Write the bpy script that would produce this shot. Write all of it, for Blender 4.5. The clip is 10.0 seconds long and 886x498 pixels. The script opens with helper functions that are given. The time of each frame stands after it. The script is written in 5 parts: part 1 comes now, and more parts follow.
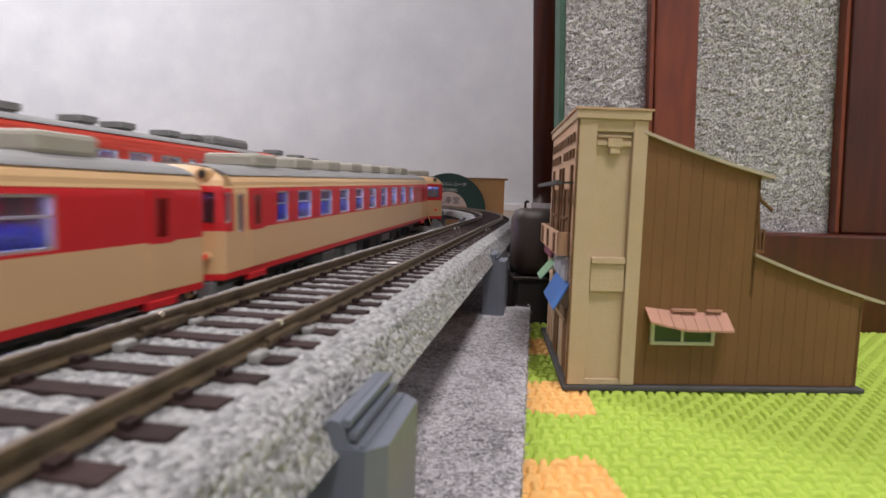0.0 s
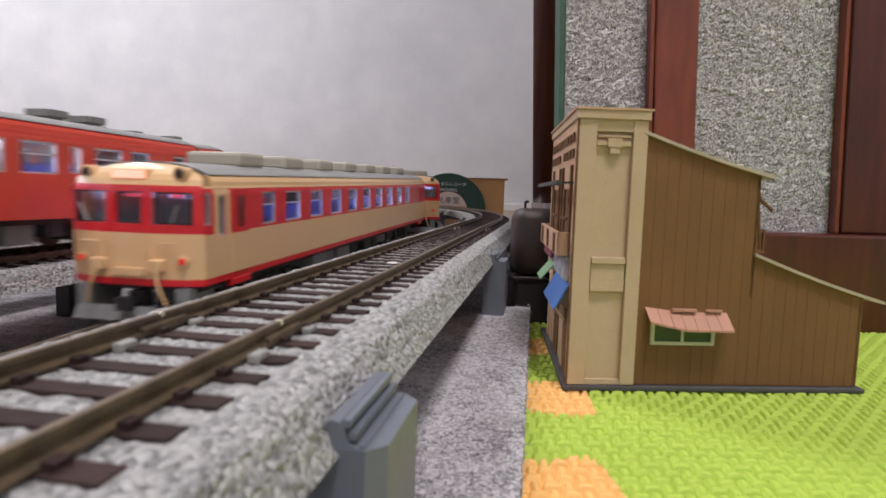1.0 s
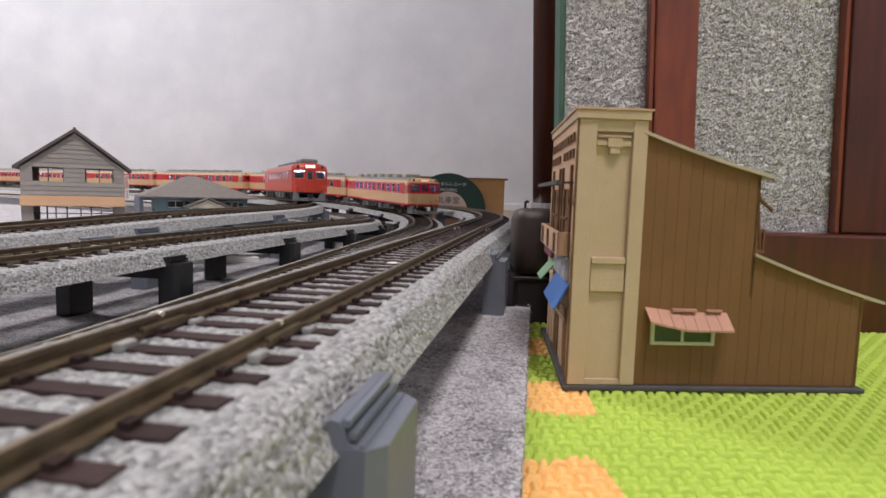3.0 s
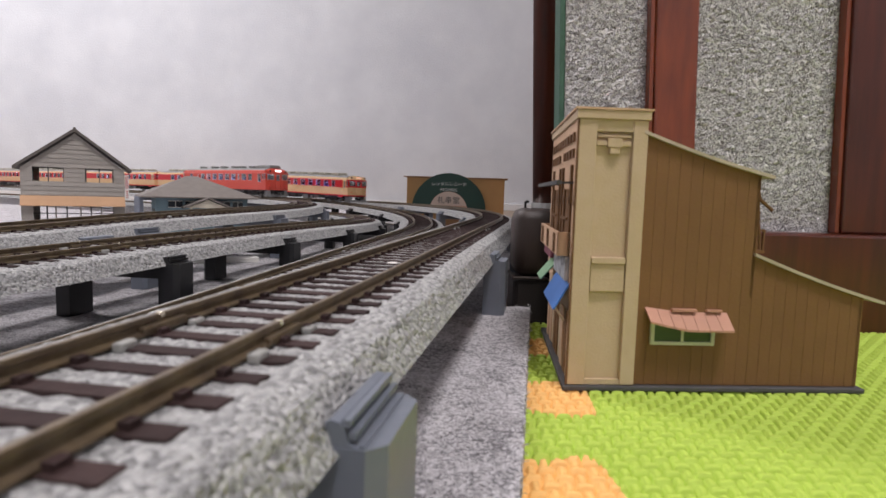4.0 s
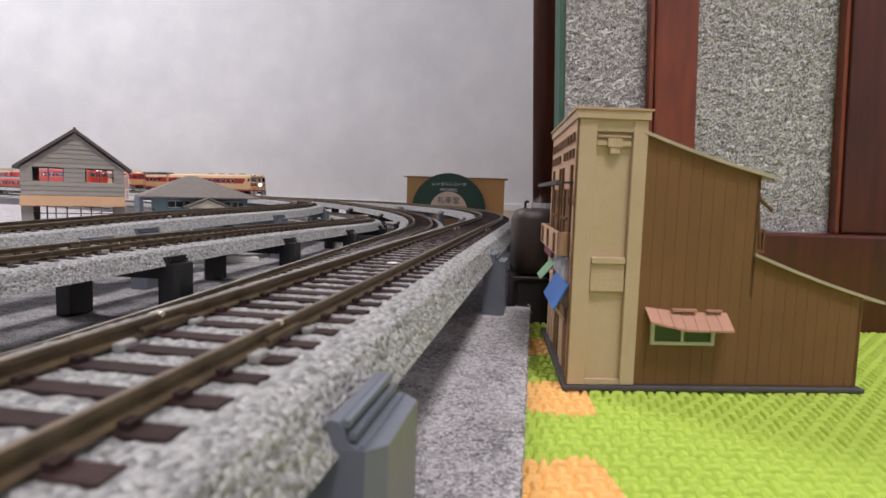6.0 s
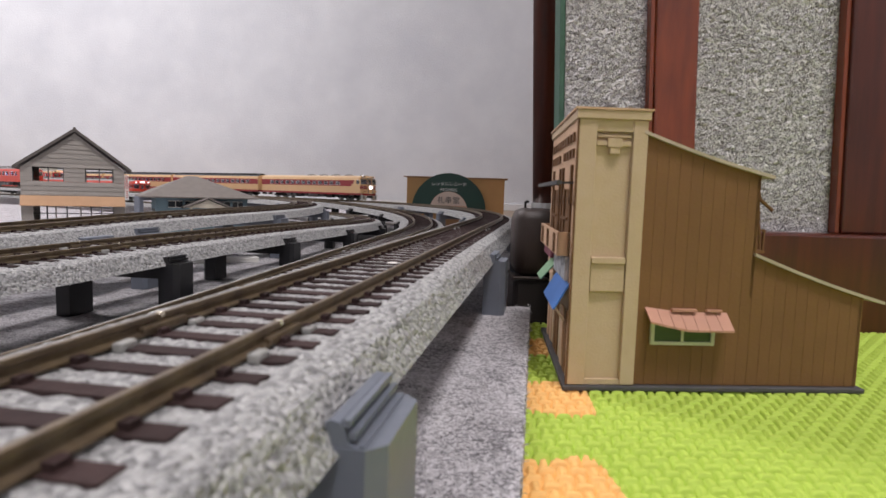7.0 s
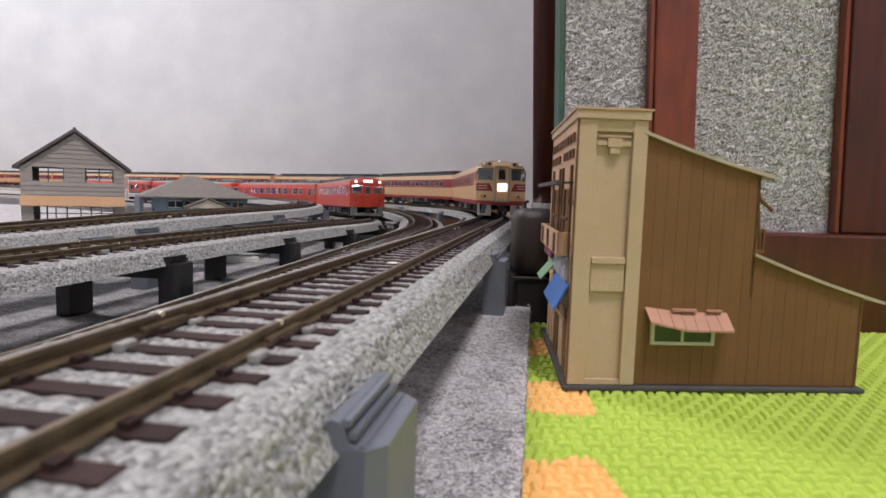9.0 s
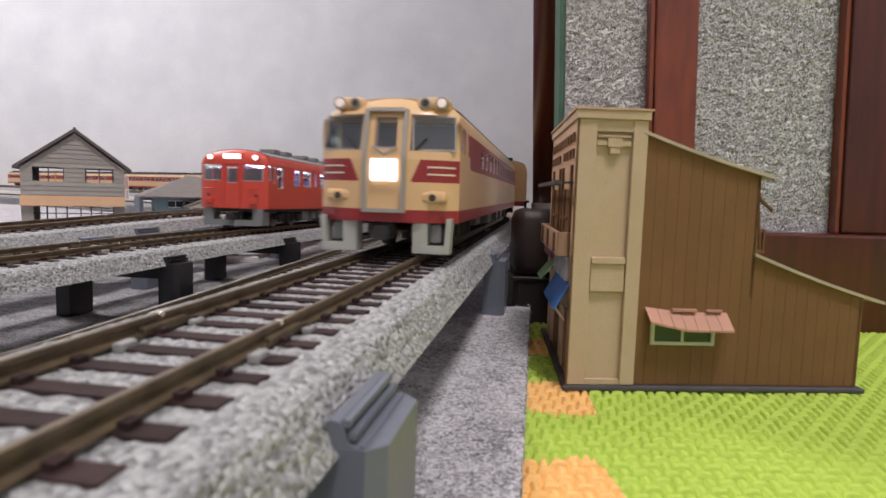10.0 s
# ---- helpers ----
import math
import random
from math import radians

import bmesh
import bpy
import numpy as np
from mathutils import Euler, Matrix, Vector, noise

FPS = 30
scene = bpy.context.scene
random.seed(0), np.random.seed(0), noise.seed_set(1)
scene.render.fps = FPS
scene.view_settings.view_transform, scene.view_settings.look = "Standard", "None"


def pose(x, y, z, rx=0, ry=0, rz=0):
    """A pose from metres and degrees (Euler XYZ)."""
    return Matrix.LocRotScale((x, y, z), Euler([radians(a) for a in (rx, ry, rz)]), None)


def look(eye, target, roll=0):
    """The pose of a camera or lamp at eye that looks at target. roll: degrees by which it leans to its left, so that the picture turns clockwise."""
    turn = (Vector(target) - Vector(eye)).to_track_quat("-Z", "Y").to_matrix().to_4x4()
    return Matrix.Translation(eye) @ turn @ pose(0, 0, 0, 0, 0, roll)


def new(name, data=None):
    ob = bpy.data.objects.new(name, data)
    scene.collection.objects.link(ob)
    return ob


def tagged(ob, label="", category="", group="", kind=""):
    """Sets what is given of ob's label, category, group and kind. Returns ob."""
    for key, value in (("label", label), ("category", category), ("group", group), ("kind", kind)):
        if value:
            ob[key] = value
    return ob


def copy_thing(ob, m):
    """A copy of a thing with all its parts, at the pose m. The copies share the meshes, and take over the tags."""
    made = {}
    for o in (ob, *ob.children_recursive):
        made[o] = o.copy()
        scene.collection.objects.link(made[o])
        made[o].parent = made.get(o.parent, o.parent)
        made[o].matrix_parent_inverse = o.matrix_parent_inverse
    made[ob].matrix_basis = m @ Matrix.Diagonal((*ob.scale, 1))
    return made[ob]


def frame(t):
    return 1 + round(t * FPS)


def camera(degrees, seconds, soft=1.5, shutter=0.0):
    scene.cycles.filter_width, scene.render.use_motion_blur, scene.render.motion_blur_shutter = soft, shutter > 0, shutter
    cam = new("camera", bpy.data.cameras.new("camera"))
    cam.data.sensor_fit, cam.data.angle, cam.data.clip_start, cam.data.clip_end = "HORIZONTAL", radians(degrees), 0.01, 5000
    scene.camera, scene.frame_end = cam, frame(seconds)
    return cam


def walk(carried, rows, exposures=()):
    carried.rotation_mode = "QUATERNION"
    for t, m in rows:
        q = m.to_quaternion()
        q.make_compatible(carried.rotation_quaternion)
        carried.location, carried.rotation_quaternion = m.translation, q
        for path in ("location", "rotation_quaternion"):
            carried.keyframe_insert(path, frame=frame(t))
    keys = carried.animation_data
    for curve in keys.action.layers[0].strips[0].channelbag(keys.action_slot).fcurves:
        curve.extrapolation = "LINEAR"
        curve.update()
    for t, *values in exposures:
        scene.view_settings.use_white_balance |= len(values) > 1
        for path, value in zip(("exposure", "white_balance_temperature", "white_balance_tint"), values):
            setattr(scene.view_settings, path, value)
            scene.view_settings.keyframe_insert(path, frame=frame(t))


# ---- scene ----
from math import sin, cos, pi

# ---------------------------------------------------------------- camera
EYE = (0.0, 0.0, 0.048)
TILT = -5.386          # degrees below the horizontal
ROLL = 1.7
cam = camera(73.48, 10.0, soft=1.5, shutter=0.3)
cam.data.dof.use_dof, cam.data.dof.focus_distance, cam.data.dof.aperture_fstop = True, 0.40, 50
VIEW = look(EYE, (0, cos(radians(TILT)), EYE[2] + sin(radians(TILT))), ROLL)
walk(cam, [(0.0, VIEW), (10.0, VIEW)], exposures=[(0.0, 0.0), (10.0, 0.0)])

# ---------------------------------------------------------------- light
world = bpy.data.worlds.new("room_world")
world.use_nodes = True
scene.world = world
world.node_tree.nodes["Background"].inputs[0].default_value = (0.80, 0.88, 1.0, 1)
world.node_tree.nodes["Background"].inputs[1].default_value = 0.008


def area_lamp(name, eye, target, size_x, size_y, watts, colour):
    data = bpy.data.lights.new(name, "AREA")
    data.shape, data.size, data.size_y, data.energy, data.color = "RECTANGLE", size_x, size_y, watts, colour
    ob = new(name, data)
    ob.matrix_world = look(eye, target)
    return ob


# the round ceiling lamp of the room
area_lamp("ceiling_lamp_light", (-1.60, 1.35, 2.29), (-1.60, 1.36, 0), 0.66, 0.66, 56, (1.0, 0.94, 0.955))
# added unseen lamp, lights the near side and gives the wall its shadow edge
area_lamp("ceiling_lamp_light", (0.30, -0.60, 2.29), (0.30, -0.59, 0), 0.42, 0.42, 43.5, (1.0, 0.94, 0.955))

# ---------------------------------------------------------------- materials
def material(name, colour, rough=0.5, metal=0.0, grain=0.0, grain_size=400.0, bump=0.0, bump_size=900.0, second=None,
             stain=0.0, stain_size=25.0, per_piece=0.0, emit=0.0, coat=0.0, spec=0.5):
    """A node material: base colour mottled at two scales, a fine relief, variation from piece to piece."""
    m = bpy.data.materials.new(name)
    m.use_nodes = True
    nt = m.node_tree
    b = nt.nodes["Principled BSDF"]
    b.inputs["Roughness"].default_value, b.inputs["Metallic"].default_value = rough, metal
    b.inputs["Specular IOR Level"].default_value = spec
    b.inputs["Coat Weight"].default_value = coat
    geo = nt.nodes.new("ShaderNodeTexCoord")
    out = None
    c4 = (*colour, 1)
    dark = (*(second or [v * 0.55 for v in colour]), 1)

    def noise_mix(size, amount, a, bcol, detail=4.0):
        n = nt.nodes.new("ShaderNodeTexNoise")
        n.inputs["Scale"].default_value, n.inputs["Detail"].default_value = size, detail
        nt.links.new(geo.outputs["Object"], n.inputs["Vector"])
        r = nt.nodes.new("ShaderNodeMapRange")
        r.inputs["From Min"].default_value, r.inputs["From Max"].default_value = 0.38, 0.66
        r.inputs["To Max"].default_value = amount
        nt.links.new(n.outputs["Fac"], r.inputs["Value"])
        mix = nt.nodes.new("ShaderNodeMix")
        mix.data_type = "RGBA"
        nt.links.new(r.outputs["Result"], mix.inputs["Factor"])
        if hasattr(a, "is_output"):
            nt.links.new(a, mix.inputs["A"])
        else:
            mix.inputs["A"].default_value = a
        mix.inputs["B"].default_value = bcol
        return mix.outputs["Result"]

    out = c4
    if grain:
        out = noise_mix(grain_size, grain, out, dark)
    if stain:
        out = noise_mix(stain_size, stain, out, dark, 6.0)
    if per_piece:
        info = nt.nodes.new("ShaderNodeObjectInfo")
        h = nt.nodes.new("ShaderNodeHueSaturation")
        r = nt.nodes.new("ShaderNodeMapRange")
        r.inputs["To Min"].default_value, r.inputs["To Max"].default_value = 1 - per_piece, 1 + per_piece
        nt.links.new(info.outputs["Random"], r.inputs["Value"])
        nt.links.new(r.outputs["Result"], h.inputs["Value"])
        if hasattr(out, "is_output"):
            nt.links.new(out, h.inputs["Color"])
        else:
            h.inputs["Color"].default_value = out
        out = h.outputs["Color"]
    if hasattr(out, "is_output"):
        nt.links.new(out, b.inputs["Base Color"])
    else:
        b.inputs["Base Color"].default_value = out
    if bump:
        n = nt.nodes.new("ShaderNodeTexNoise")
        n.inputs["Scale"].default_value, n.inputs["Detail"].default_value = bump_size, 5
        nt.links.new(geo.outputs["Object"], n.inputs["Vector"])
        k = nt.nodes.new("ShaderNodeBump")
        k.inputs["Strength"].default_value, k.inputs["Distance"].default_value = bump, 0.6 / bump_size
        nt.links.new(n.outputs["Fac"], k.inputs["Height"])
        nt.links.new(k.outputs["Normal"], b.inputs["Normal"])
    if emit:
        b.inputs["Emission Color"].default_value = c4
        b.inputs["Emission Strength"].default_value = emit
    return m


def ballast_material():
    """Moulded grey stone chips: cells of several greys with relief between them."""
    m = material("ballast_chips", (0.36, 0.36, 0.36), 0.85)
    nt = m.node_tree
    b = nt.nodes["Principled BSDF"]
    geo = nt.nodes.new("ShaderNodeTexCoord")
    v = nt.nodes.new("ShaderNodeTexVoronoi")
    v.inputs["Scale"].default_value = 1500
    nt.links.new(geo.outputs["Object"], v.inputs["Vector"])
    bw = nt.nodes.new("ShaderNodeRGBToBW")
    nt.links.new(v.outputs["Color"], bw.inputs["Color"])
    r = nt.nodes.new("ShaderNodeValToRGB")
    r.color_ramp.elements[0].position, r.color_ramp.elements[0].color = 0.15, (0.18, 0.18, 0.182, 1)
    r.color_ramp.elements[1].position, r.color_ramp.elements[1].color = 0.85, (0.47, 0.47, 0.465, 1)
    e = r.color_ramp.elements.new(0.5)
    e.color = (0.33, 0.332, 0.330, 1)
    nt.links.new(bw.outputs["Val"], r.inputs["Fac"])
    nt.links.new(r.outputs["Color"], b.inputs["Base Color"])
    k = nt.nodes.new("ShaderNodeBump")
    k.inputs["Strength"].default_value, k.inputs["Distance"].default_value = 0.9, 0.0006
    k.invert = True
    nt.links.new(v.outputs["Distance"], k.inputs["Height"])
    nt.links.new(k.outputs["Normal"], b.inputs["Normal"])
    return m


BALLAST = ballast_material()
RAIL = material("weathered_rail", (0.155, 0.115, 0.068), 0.42, 0.4, grain=0.7, grain_size=260, second=(0.075, 0.055, 0.040), bump=0.2)
SLEEPER = material("brown_sleeper", (0.044, 0.026, 0.025), 0.8, spec=0.2, grain=0.5, grain_size=500, bump=0.3, per_piece=0.25)
CLAW_GREY = material("pale_grey_claw", (0.30, 0.30, 0.285), 0.6, grain=0.3, grain_size=300)
RAIL_GLINT = material("painted_rail_glint", (0.80, 0.74, 0.60), 0.2, 0.8)
CREAM = material("cream_train_paint", (0.71, 0.46, 0.235), 0.34, grain=0.06, grain_size=60, bump=0.03, coat=0.15)
CRIMSON = material("crimson_train_paint", (0.30, 0.022, 0.026), 0.36, grain=0.1, grain_size=80, bump=0.03, coat=0.15)
SIGNAL_RED = material("red_train_paint", (0.62, 0.017, 0.024), 0.34, grain=0.06, grain_size=60, bump=0.03, coat=0.15)
VERMILION = material("vermilion_train_paint", (0.60, 0.060, 0.034), 0.36, grain=0.07, grain_size=60, bump=0.03, coat=0.15)
ROOF_GREY = material("grey_roof_paint", (0.24, 0.24, 0.235), 0.55, grain=0.3, grain_size=140, bump=0.1)
ROOF_DARK = material("dark_roof_paint", (0.035, 0.035, 0.038), 0.6, grain=0.3, grain_size=140, bump=0.1)
COOLER_BEIGE = material("beige_cooler", (0.44, 0.415, 0.345), 0.55, grain=0.15, grain_size=120)
UNDER = material("black_underframe", (0.018, 0.018, 0.02), 0.6, grain=0.4, grain_size=200, second=(0.05, 0.047, 0.045))
UNDER_GREY = material("grey_underframe", (0.20, 0.205, 0.205), 0.55, grain=0.3, grain_size=200)
SKIRT_GREY = material("pale_grey_skirt", (0.42, 0.42, 0.38), 0.5, grain=0.1, grain_size=150)
WHEEL = material("wheel_steel", (0.22, 0.21, 0.2), 0.4, 0.8)
SEAT_BLUE = material("blue_seat", (0.012, 0.05, 0.42), 0.6, grain=0.15, grain_size=200)
CABIN = material("cabin_lining", (0.42, 0.38, 0.50), 0.7, grain=0.1, grain_size=90)
BLACK = material("black_rubber", (0.012, 0.012, 0.012), 0.5, grain=0.2)
SILVER = material("window_frame_metal", (0.55, 0.55, 0.54), 0.35, 0.6)
ALU = material("dull_aluminium", (0.40, 0.38, 0.34), 0.42, 0.5)
LAMP_WHITE = material("lit_white_lamp", (1.0, 0.96, 1.0), 0.4, emit=2.0)
LAMP_STRIP = material("cabin_lamp", (0.86, 0.91, 1.0), 0.4, emit=42.0)
LAMP_STRIP_DIM = material("dim_cabin_lamp", (0.66, 0.60, 1.0), 0.4, emit=27.0)
LAMP_COACH = material("faint_cabin_lamp", (0.95, 0.9, 0.85), 0.4, emit=2.5)
LAMP_HEAD = material("dim_headlamp", (1.0, 0.80, 0.74), 0.3, emit=0.2)
LAMP_ORANGE = material("lit_destination_sign", (1.0, 0.50, 0.36), 0.4, emit=0.75)
LAMP_RED = material("red_tail_lamp", (0.7, 0.03, 0.02), 0.3, emit=0.25)
LENS = material("unlit_lamp_lens", (0.05, 0.045, 0.04), 0.1)
WHITE_TRIM = material("white_trim", (0.75, 0.68, 0.55), 0.45)


def glass_material(name, tint, gloss):
    m = bpy.data.materials.new(name)
    m.use_nodes = True
    nt = m.node_tree
    nt.nodes.remove(nt.nodes["Principled BSDF"])
    clear, shine = nt.nodes.new("ShaderNodeBsdfTransparent"), nt.nodes.new("ShaderNodeBsdfGlossy")
    clear.inputs["Color"].default_value = (*tint, 1)
    shine.inputs["Roughness"].default_value = 0.06
    fres, mix, mul = nt.nodes.new("ShaderNodeFresnel"), nt.nodes.new("ShaderNodeMixShader"), nt.nodes.new("ShaderNodeMath")
    fres.inputs["IOR"].default_value = 1.5
    mul.operation = "MULTIPLY"
    mul.inputs[1].default_value = gloss
    nt.links.new(fres.outputs["Fac"], mul.inputs[0])
    nt.links.new(mul.outputs["Value"], mix.inputs["Fac"])
    nt.links.new(clear.outputs["BSDF"], mix.inputs[1])
    nt.links.new(shine.outputs["BSDF"], mix.inputs[2])
    nt.links.new(mix.outputs["Shader"], nt.nodes["Material Output"].inputs["Surface"])
    return m


GLASS = glass_material("clear_train_glass", (0.80, 0.82, 0.86), 0.9)
GLASS_DARK = glass_material("smoked_cab_glass", (0.80, 0.84, 0.83), 1.4)

# ---------------------------------------------------------------- helpers for meshes
def mesh_from(name, bm, mat):
    me = bpy.data.meshes.new(name)
    bm.to_mesh(me)
    bm.free()
    for m in (mat if isinstance(mat, (list, tuple)) else [mat]):
        me.materials.append(m)
    return me


def part(name, bm, mat, parent=None, label="", smooth=False):
    ob = new(name, mesh_from(name, bm, mat))
    if smooth:
        ob.data.shade_smooth()
    if parent is not None:
        ob.parent = parent
    if label:
        ob["label"] = label
    return ob


def thing(name, label, category, group="", at=None):
    ob = new(name)
    ob.empty_display_size = 0.01
    if at is not None:
        ob.matrix_basis = at
    return tagged(ob, label, category, group)


def box(bm, x0, x1, y0, y1, z0, z1, bevel=0.0, mat=0):
    ret = bmesh.ops.create_cube(bm, size=1)
    vs = ret["verts"]
    for v in vs:
        v.co = Vector((x0 + (v.co.x + 0.5) * (x1 - x0), y0 + (v.co.y + 0.5) * (y1 - y0), z0 + (v.co.z + 0.5) * (z1 - z0)))
    faces = list({f for v in vs for f in v.link_faces})
    for f in faces:
        f.material_index = mat
    if bevel:
        edges = list({e for v in vs for e in v.link_edges})
        bmesh.ops.bevel(bm, geom=edges, offset=bevel, segments=2, affect="EDGES", profile=0.5)
    return vs


def boxes(*rows, bevel=0.0):
    bm = bmesh.new()
    for r in rows:
        box(bm, *r, bevel=bevel)
    return bm


def cyl(bm, p, q, r, n=12, r2=None):
    """A closed cylinder or cone from p to q."""
    p, q = Vector(p), Vector(q)
    d = q - p
    m = Matrix.Translation((p + q) / 2) @ d.to_track_quat("Z", "Y").to_matrix().to_4x4()
    return bmesh.ops.create_cone(bm, cap_ends=True, segments=n, radius1=r, radius2=r if r2 is None else r2, depth=d.length, matrix=m)["verts"]


def prism(bm, outline, a, b, axis="y", mat=0):
    """An outline of pairs drawn out from a to b along an axis."""
    def put(u, v, w):
        return {"y": (u, w, v), "x": (w, u, v), "z": (u, v, w)}[axis]
    v0 = [bm.verts.new(put(u, v, a)) for u, v in outline]
    v1 = [bm.verts.new(put(u, v, b)) for u, v in outline]
    fs = [bm.faces.new(v0), bm.faces.new(v1[::-1])]
    n = len(outline)
    for i in range(n):
        fs.append(bm.faces.new((v0[i], v0[i - 1], v1[i - 1], v1[i])))
    for f in fs:
        f.material_index = mat
    bmesh.ops.recalc_face_normals(bm, faces=fs)
    return v0 + v1


def rounded_box(x0, x1, y0, y1, z0, z1, r):
    bm = bmesh.new()
    box(bm, x0, x1, y0, y1, z0, z1, bevel=r)
    return bm


# ---------------------------------------------------------------- the line of the four tracks
CENTRE = (-0.629, 0.534)
A0, A1, A2 = radians(-9.8), radians(57.7), radians(170.2)
STRAIGHT = 1.3
RADIUS = {1: 0.67, 2: 0.61, 3: 0.55, 4: 0.49}
LEVEL = {1: [(-2, 0.0315), (6, 0.0315)],
         4: [(-2, 0.0285), (-0.22, 0.0295), (-0.16, 0.031), (-0.115, 0.032), (-0.046, 0.0327), (0.1, 0.0338), (0.3, 0.0345), (6, 0.0345)],
         2: [(-2, 0.0125), (-0.29, 0.0125), (-0.18, 0.0153), (-0.04, 0.0185), (0.09, 0.0207), (0.42, 0.0265), (0.66, 0.0325), (0.9, 0.0345), (6, 0.0345)],
         3: [(-2, 0.0275), (-0.40, 0.0272), (-0.275, 0.0262), (-0.20, 0.0265), (-0.13, 0.0263), (-0.10, 0.0260), (0, 0.0248), (0.17, 0.0208), (0.34, 0.0175), (0.52, 0.0155), (0.8, 0.0145), (6, 0.0145)]}


def spot(track, s, side=0.0, up=0.0):
    """The place on a track s metres past the start of its curve, and the way ahead."""
    r = RADIUS[track]
    l1, l3 = r * (A1 - A0), r * (A2 - A1)
    cx, cy = CENTRE
    if s < 0:
        a, e = A0, s
    elif s < l1:
        a, e = A0 + s / r, 0
    elif s < l1 + STRAIGHT:
        a, e = A1, s - l1
    else:
        cx, cy = cx - sin(A1) * STRAIGHT, cy + cos(A1) * STRAIGHT
        a, e = (A1 + (s - l1 - STRAIGHT) / r, 0) if s < l1 + STRAIGHT + l3 else (A2, s - l1 - STRAIGHT - l3)
    ahead = Vector((-sin(a), cos(a), 0))
    out = Vector((cos(a), sin(a), 0))
    rows = LEVEL[track]
    z = float(np.interp(s, [q[0] for q in rows], [q[1] for q in rows]))
    return Vector((cx, cy, z + up)) + out * (r + side) + ahead * e, ahead, out


def sweep(bm, track, s_list, outline, closed=True):
    """Draw an outline of (side, up) pairs along a track."""
    rings = []
    for s in s_list:
        p, ahead, out = spot(track, s)
        rings.append([bm.verts.new(p + out * u + Vector((0, 0, w))) for u, w in outline])
    n = len(outline)
    for a, b in zip(rings, rings[1:]):
        for i in range(n if closed else n - 1):
            bm.faces.new((a[i], a[(i + 1) % n], b[(i + 1) % n], b[i]))
    if closed:
        bm.faces.new(rings[0][::-1])
        bm.faces.new(rings[-1])
    bmesh.ops.recalc_face_normals(bm, faces=bm.faces[:])


GAUGE = 0.0165
S_LIST = [-1.4, -0.9, -0.6] + [-0.45 + 0.03 * i for i in range(75)] + [1.85 + 0.06 * i for i in range(40)]

# ---------------------------------------------------------------- materials of the room and the models
def fibre_material(name, light, dark, size, bump, detail=8.0, lo=0.40, hi=0.62):
    """Speckled fibres: two noises of different sizes over one another."""
    m = material(name, light, 0.95, spec=0.1)
    nt = m.node_tree
    b = nt.nodes["Principled BSDF"]
    geo = nt.nodes.new("ShaderNodeTexCoord")
    fine, broad = nt.nodes.new("ShaderNodeTexNoise"), nt.nodes.new("ShaderNodeTexNoise")
    fine.inputs["Scale"].default_value, fine.inputs["Detail"].default_value, fine.inputs["Distortion"].default_value = size, detail, 1.6
    broad.inputs["Scale"].default_value, broad.inputs["Detail"].default_value = size / 9, 4
    mixv = nt.nodes.new("ShaderNodeMath")
    mixv.operation = "MULTIPLY_ADD"
    mixv.inputs[1].default_value = 0.35
    for n in (fine, broad):
        nt.links.new(geo.outputs["Object"], n.inputs["Vector"])
    nt.links.new(broad.outputs["Fac"], mixv.inputs[0])
    nt.links.new(fine.outputs["Fac"], mixv.inputs[2])
    r = nt.nodes.new("ShaderNodeValToRGB")
    r.color_ramp.elements[0].position, r.color_ramp.elements[0].color = lo + 0.17, (*dark, 1)
    r.color_ramp.elements[1].position, r.color_ramp.elements[1].color = hi + 0.17, (*light, 1)
    nt.links.new(mixv.outputs["Value"], r.inputs["Fac"])
    nt.links.new(r.outputs["Color"], b.inputs["Base Color"])
    k = nt.nodes.new("ShaderNodeBump")
    k.inputs["Strength"].default_value, k.inputs["Distance"].default_value = bump, 1.2 / size
    nt.links.new(fine.outputs["Fac"], k.inputs["Height"])
    nt.links.new(k.outputs["Normal"], b.inputs["Normal"])
    return m


def wood_material(name, light, dark, rough, coat, scale=(60, 60, 5)):
    """Stained wood with grain along z."""
    m = material(name, light, rough, coat=coat)
    nt = m.node_tree
    b = nt.nodes["Principled BSDF"]
    geo, mp, n = nt.nodes.new("ShaderNodeTexCoord"), nt.nodes.new("ShaderNodeMapping"), nt.nodes.new("ShaderNodeTexNoise")
    mp.inputs["Scale"].default_value = scale
    n.inputs["Scale"].default_value, n.inputs["Detail"].default_value = 4, 8
    nt.links.new(geo.outputs["Object"], mp.inputs["Vector"])
    nt.links.new(mp.outputs["Vector"], n.inputs["Vector"])
    r = nt.nodes.new("ShaderNodeValToRGB")
    r.color_ramp.elements[0].position, r.color_ramp.elements[0].color = 0.35, (*dark, 1)
    r.color_ramp.elements[1].position, r.color_ramp.elements[1].color = 0.68, (*light, 1)
    nt.links.new(n.outputs["Fac"], r.inputs["Fac"])
    nt.links.new(r.outputs["Color"], b.inputs["Base Color"])
    k = nt.nodes.new("ShaderNodeBump")
    k.inputs["Strength"].default_value, k.inputs["Distance"].default_value = 0.15, 0.0006
    nt.links.new(n.outputs["Fac"], k.inputs["Height"])
    nt.links.new(k.outputs["Normal"], b.inputs["Normal"])
    return m


